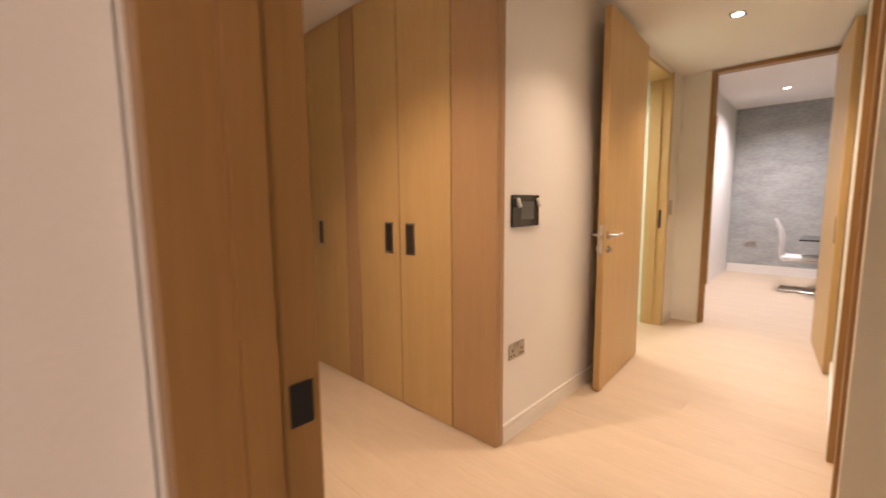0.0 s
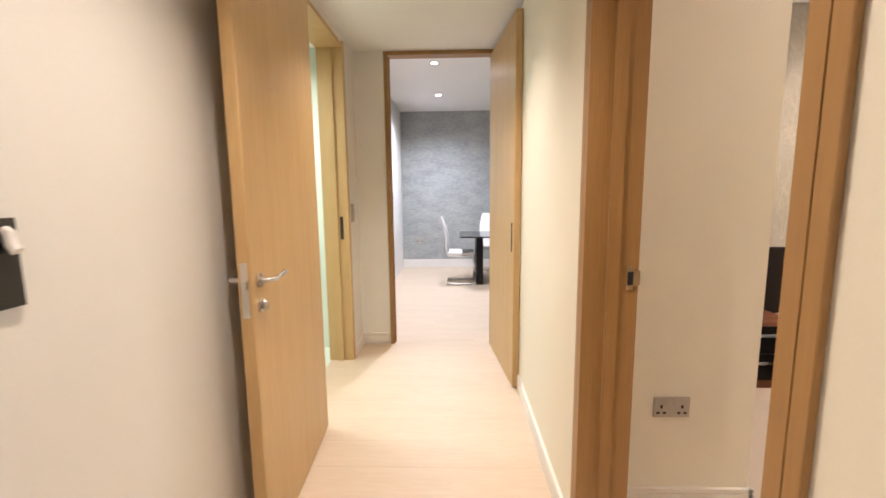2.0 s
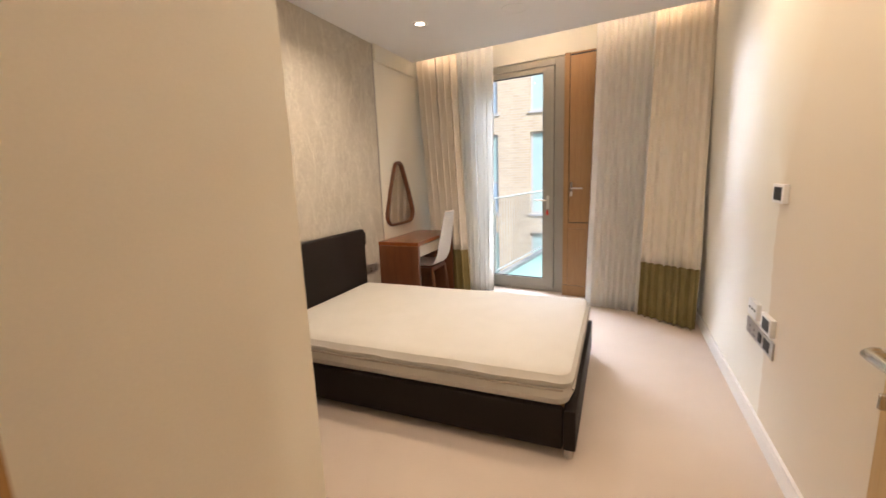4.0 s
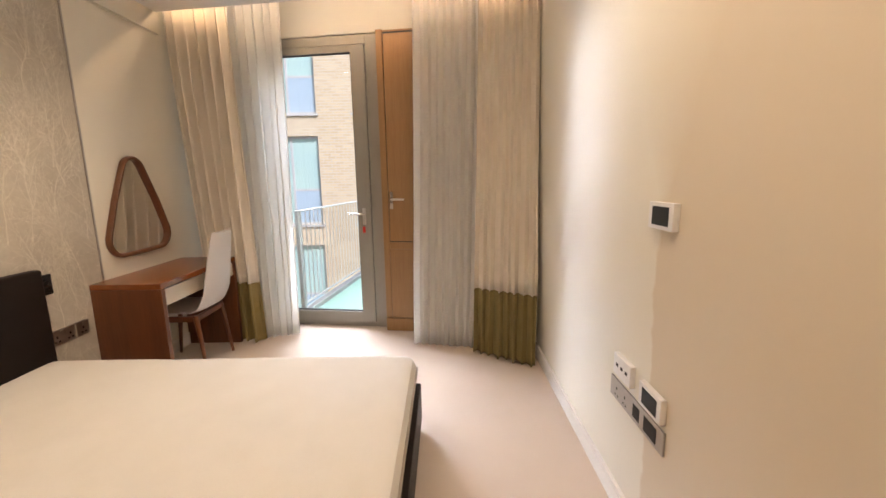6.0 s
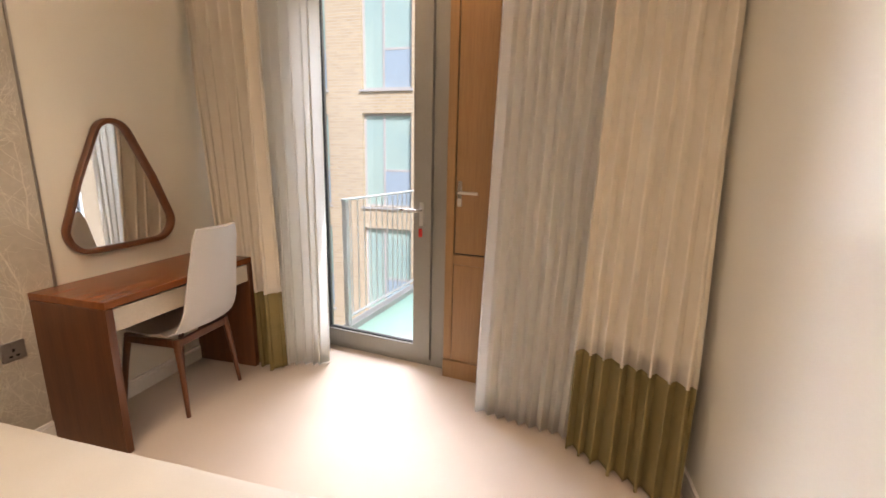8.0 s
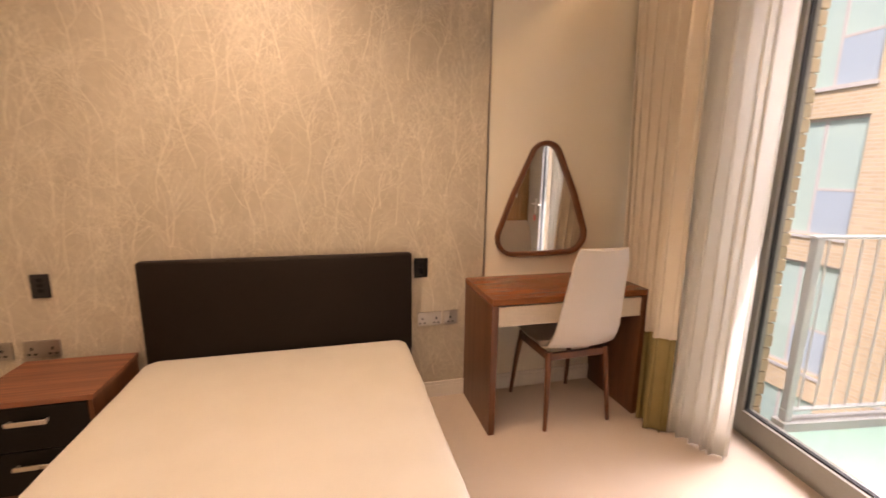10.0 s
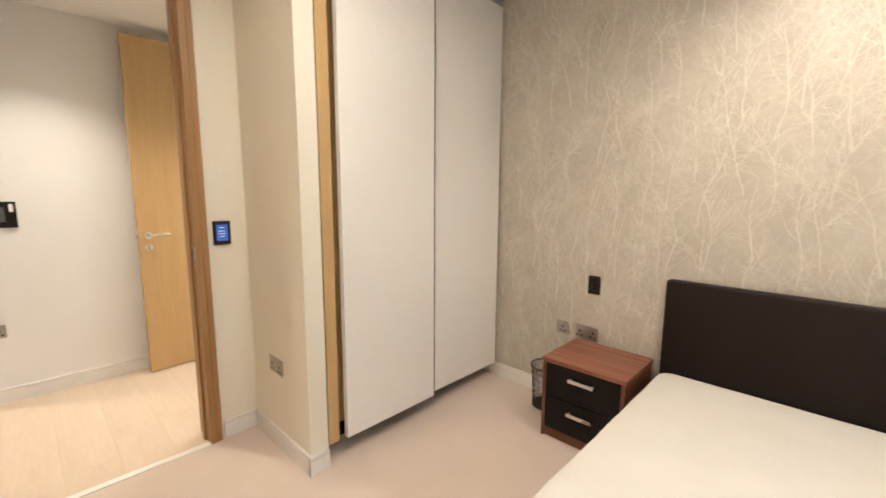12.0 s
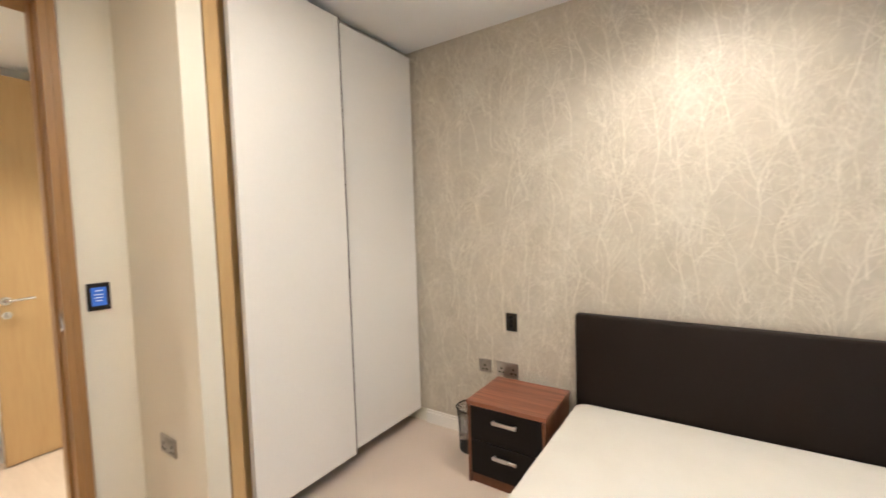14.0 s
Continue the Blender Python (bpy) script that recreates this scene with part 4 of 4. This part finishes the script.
part("ports", boxes((-0.05, -0.0228, -0.005, -0.03, -0.0215, 0.008), (-0.01, -0.0228, -0.005, 0.01, -0.0215, 0.008), (0.03, -0.0228, -0.005, 0.05, -0.0215, 0.008)), SHADE_AND_PLATE, th)
th = plate_thing("socket_strip", "satin nickel strip with sockets and switches", "socket", pose(3.780, SW, 0.503, 0, 0, 180), 0.42, 0.086, NICKEL, 0.008)
for x in (-0.15, -0.075):
    part("earth_slot", box(x - 0.004, -0.0088, 0.0, x + 0.004, -0.0079, 0.012), SHADE_AND_PLATE, th)
    part("pin_slot", box(x - 0.016, -0.0088, -0.026, x - 0.007, -0.0079, -0.020), SHADE_AND_PLATE, th)
    part("pin_slot", box(x + 0.007, -0.0088, -0.026, x + 0.016, -0.0079, -0.020), SHADE_AND_PLATE, th)
part("module", box(-0.005, -0.0095, -0.025, 0.045, -0.0078, 0.025), BLACK_LAM, th)
part("module", box(0.08, -0.0095, -0.028, 0.165, -0.0078, 0.028), BLACK_LAM, th)
plate_thing("light_switch", "satin nickel light switch", "light switch", pose(-0.025, 7.20, 1.20, 0, 0, 90), 0.086, 0.15, NICKEL)


# ---- ceiling fittings ----
def downlight(x, y, z):
    th = thing("downlight", "square recessed ceiling downlight, lit, with a dark reflector", "downlight", pose(x, y, z), "ceiling downlights")
    a, b = 0.052, 0.047
    part("bezel", boxes((-a, -a, -0.005, a, -b, -0.0005), (-a, b, -0.005, a, a, -0.0005), (-a, -b, -0.005, -b, b, -0.0005), (b, -b, -0.005, a, b, -0.0005)), PLASTIC, th, "slim white bezel")
    part("reflector", box(-b, -b, -0.003, b, b, -0.0005), BRONZE, th, "dark bronze reflector")
    part("lens", disc(0, 0, -0.006, -0.003, 0.034, 24), LIT, th, "glowing lens")


# draws a fitting for the four added downlights as well
for x, y, z, *_ in DOWN:
    downlight(x, y, z)
th = thing("ceiling_speaker", "round white ceiling speaker grille", "speaker", pose(4.78, 5.57, HB))
part("grille", disc(0, 0, -0.004, -0.0005, 0.10, 32), CEIL, th)
part("rim", tube([(0.102 * math.cos(2 * math.pi * k / 32), 0.102 * math.sin(2 * math.pi * k / 32), -0.003) for k in range(33)], 0.003, 6), PLASTIC, th)

# ---- dining room ----
def dining_chair(m):
    th = thing("dining_chair", "white leather cantilever dining chair on a chrome frame", "chair", m, "chairs round the dining table")
    part("seat", box(-0.21, -0.21, 0.45, 0.21, 0.21, 0.495, bevel=0.018, segments=2), WHITE_LEATHER, th)
    bm = tube([(0, -0.185, 0.46), (0, -0.205, 0.56), (0, -0.200, 0.68), (0, -0.225, 0.84), (0, -0.290, 1.01)], 0.03, 12, [0.030, 0.032, 0.030, 0.028, 0.022])
    bmesh.ops.scale(bm, vec=(7.0, 1, 1), verts=bm.verts)
    part("backrest", bm, WHITE_LEATHER, th)
    fr = [(0.20, -0.19, 0.44), (0.20, 0.18, 0.44), (0.20, 0.21, 0.40), (0.20, 0.22, 0.05), (0.20, 0.19, 0.015), (0.20, -0.20, 0.015), (-0.20, -0.20, 0.015), (-0.20, 0.19, 0.015), (-0.20, 0.22, 0.05), (-0.20, 0.21, 0.40), (-0.20, 0.18, 0.44), (-0.20, -0.19, 0.44)]
    part("frame", tube(fr, 0.014, 10), CHROME, th, "bent chrome tube frame")
    return th


dining_chair(pose(0.90, 10.06, 0, 0, 0, -90))
dining_chair(pose(1.46, 10.85, 0, 0, 0, 180))
tb = thing("dining_table", "dark glass topped dining table on black legs", "table", pose(1.64, 10.12, 0))
part("tabletop", box(-0.75, -0.45, 0.725, 0.75, 0.45, 0.745, bevel=0.004), BLACK_GLOSS, tb)
for sx in (-0.45, 0.45):
    part("leg", box(sx - 0.05, -0.25, 0.0, sx + 0.05, 0.25, 0.724, bevel=0.01), BLACK_LAM, tb)

# ---- outside: balcony, railing, opposite building ----
structure("ground_courtyard", box(6.2, -60, -9.2, 120, 80, -9.0), STONE, "paved courtyard far below", "ground")
structure("balcony_floor", box(0.285, -1.6, -0.16, 3.2, 0.80, -0.02), DECK, "pale green balcony tiles", "balcony", WIN)
structure("balcony_kerb", box(0.29, 0.72, -0.02, 3.2, 0.80, 0.03), STONE, "pale balcony edge", "balcony", WIN)
rail = thing("balcony_railing", "grey steel balcony railing with thin upright bars", "railing", WIN)
part("top_rail", box(0.30, 0.735, 1.06, 3.2, 0.785, 1.075, bevel=0.003), STEEL, rail)
part("bottom_rail", box(0.30, 0.745, 0.09, 3.2, 0.775, 0.10), STEEL, rail)
for k in range(29):
    x = 0.40 + 0.098 * k
    part("baluster", box(x - 0.003, 0.756, 0.101, x + 0.003, 0.764, 1.059), STEEL, rail)
part("post", box(0.31, 0.74, 0.031, 0.35, 0.78, 1.059), STEEL, rail)
rail2 = thing("balcony_railing", "grey steel balcony railing with thin upright bars", "railing", WIN)
part("top_rail", box(3.15, -1.6, 1.06, 3.2, 0.73, 1.075), STEEL, rail2)
part("bottom_rail", box(3.15, -1.6, 0.09, 3.2, 0.73, 0.10), STEEL, rail2)
for k in range(23):
    part("baluster", box(3.168, -1.55 + 0.1 * k, 0.101, 3.182, -1.54 + 0.1 * k, 1.059), STEEL, rail2)

# brick reveal of this building beside the balcony
pier = structure("wall_brick_reveal", box(0.105, 0.935, -0.5, 0.335, 1.75, 5.0), MORTAR, "buff brick outer wall beside the balcony", "wall", WIN)

house = thing("apartment_building", "buff brick apartment building with tall windows", "building", pose(14.0, 0, 0))
COLS = [-0.5 + 2.35 * k for k in range(12)]   # window centres along y
bm = bmesh.new()
W2, SILL, HEAD, STOREY = 0.68, 0.13, 2.58, 3.04
zs = [-9.0]
for st in range(-3, 4):
    zs += [SILL + STOREY * st, HEAD + STOREY * st]
zs.append(14.0)
lefts = [-14.0] + [c + W2 for c in COLS]
rights = [c - W2 for c in COLS] + [45.0]
for a, b in zip(lefts, rights):
    add_box(bm, 0, a, -9.0, 0.35, b, 14.0)
for c in COLS:
    for z0, z1 in zip(zs[::2], zs[1::2]):
        add_box(bm, 0.0, c - W2, z0, 0.35, c + W2, z1)
FACADE = material("buff_brick_facade", (0.50, 0.39, 0.25), 0.85)
nt = FACADE.node_tree
bt = nt.nodes.new("ShaderNodeTexBrick")
bt.inputs["Color1"].default_value, bt.inputs["Color2"].default_value, bt.inputs["Mortar"].default_value = (0.72, 0.57, 0.36, 1), (0.62, 0.47, 0.29, 1), (0.66, 0.58, 0.46, 1)
bt.inputs["Scale"].default_value, bt.inputs["Brick Width"].default_value, bt.inputs["Row Height"].default_value, bt.inputs["Mortar Size"].default_value = 1.0, 0.225, 0.075, 0.01
tc = nt.nodes.new("ShaderNodeTexCoord")
sep, com = nt.nodes.new("ShaderNodeSeparateXYZ"), nt.nodes.new("ShaderNodeCombineXYZ")
nt.links.new(tc.outputs["Object"], sep.inputs[0])
nt.links.new(sep.outputs[1], com.inputs[0])
nt.links.new(sep.outputs[2], com.inputs[1])
nt.links.new(com.outputs[0], bt.inputs["Vector"])
nt.links.new(bt.outputs[0], nt.nodes["Principled BSDF"].inputs["Base Color"])
part("wall", bm, FACADE, house, smooth=False)
part("roof", box(-0.1, -14.0, 14.0, 12.0, 45.0, 14.4), STONE, house)
# black block added behind the windows, standing in for shaded rooms
part("inner_wall", box(0.36, -14.0, -9.0, 12.0, 45.0, 13.99), SHADE_AND_PLATE, house, smooth=False)
frame_me = mesh_of("window", boxes((0.12, -W2, 0, 0.18, -W2 + 0.06, 2.45), (0.12, W2 - 0.06, 0, 0.18, W2, 2.45), (0.12, -W2 + 0.06, 2.39, 0.18, W2 - 0.06, 2.45), (0.12, -W2 + 0.06, 0, 0.18, W2 - 0.06, 0.06), (0.12, 0.08, 0.06, 0.18, 0.14, 2.39), (0.12, -W2 + 0.06, 0.95, 0.18, 0.08, 1.01)), STONE)
pane_me = mesh_of("pane", box(0.145, -W2 + 0.06, 0.06, 0.155, W2 - 0.06, 2.39), FAR_GLASS)
panel_me = mesh_of("panel", box(0.125, -W2 + 0.06, 0.06, 0.140, 0.08, 0.95), BLUEPANEL)
sill_me = mesh_of("sill", box(-0.06, -W2 - 0.05, -0.06, 0.12, W2 + 0.05, -0.001), STONE)
for c in COLS[2:8]:
    for st in range(-2, 3):
        wnd = new("window", frame_me)
        wnd.parent, wnd.location = house, (0, c, SILL + STOREY * st)
        for nm, me in (("pane", pane_me), ("panel", panel_me), ("sill", sill_me)):
            o = new(nm, me)
            o.parent = wnd

# ---- floor boards and bricks, piece by piece ----
def boards(x0, x1, y0, y1, parent, along_x=True, width=0.22, seed=3):
    rng = random.Random(seed)
    lengths = (0.9, 1.25, 1.6, 1.9)
    meshes = {n: mesh_of("plank", box(0.0002, 0.0002, -0.012, n - 0.0002, width - 0.0002, 0.0, bevel=0.0004), FLOORBOARD) for n in lengths}
    y = y0
    while y < y1 - 0.01:
        x = x1 - rng.uniform(0, 0.8)
        short = round(x1 - x, 1)
        if short > 0.15:
            x = x1 - short
            if short not in meshes:
                meshes[short] = mesh_of("plank", box(0.0002, 0.0002, -0.012, short - 0.0002, width - 0.0002, 0.0, bevel=0.0004), FLOORBOARD)
            ob = new("plank", meshes[short])
            ob.parent, ob.location = parent, (x, y, 0)
        else:
            x = x1
        while x > x0:
            n = rng.choice(lengths)
            x -= n
            ob = new("plank", meshes[n])
            ob.parent, ob.location = parent, (x, y, 0)
        y += width


boards(-2.9, 1.40, 2.62, 11.42, bpy.data.objects["floor_hall"])
brick_me = mesh_of("brick", box(0, 0, 0, 0.215, 0.03, 0.065, bevel=0.002), BRICK)
for r in range(38):
    ob = new("brick", brick_me)
    ob.parent, ob.location = pier, (0.116 if r % 2 else 0.121, 0.913, -0.05 + 0.075 * r)
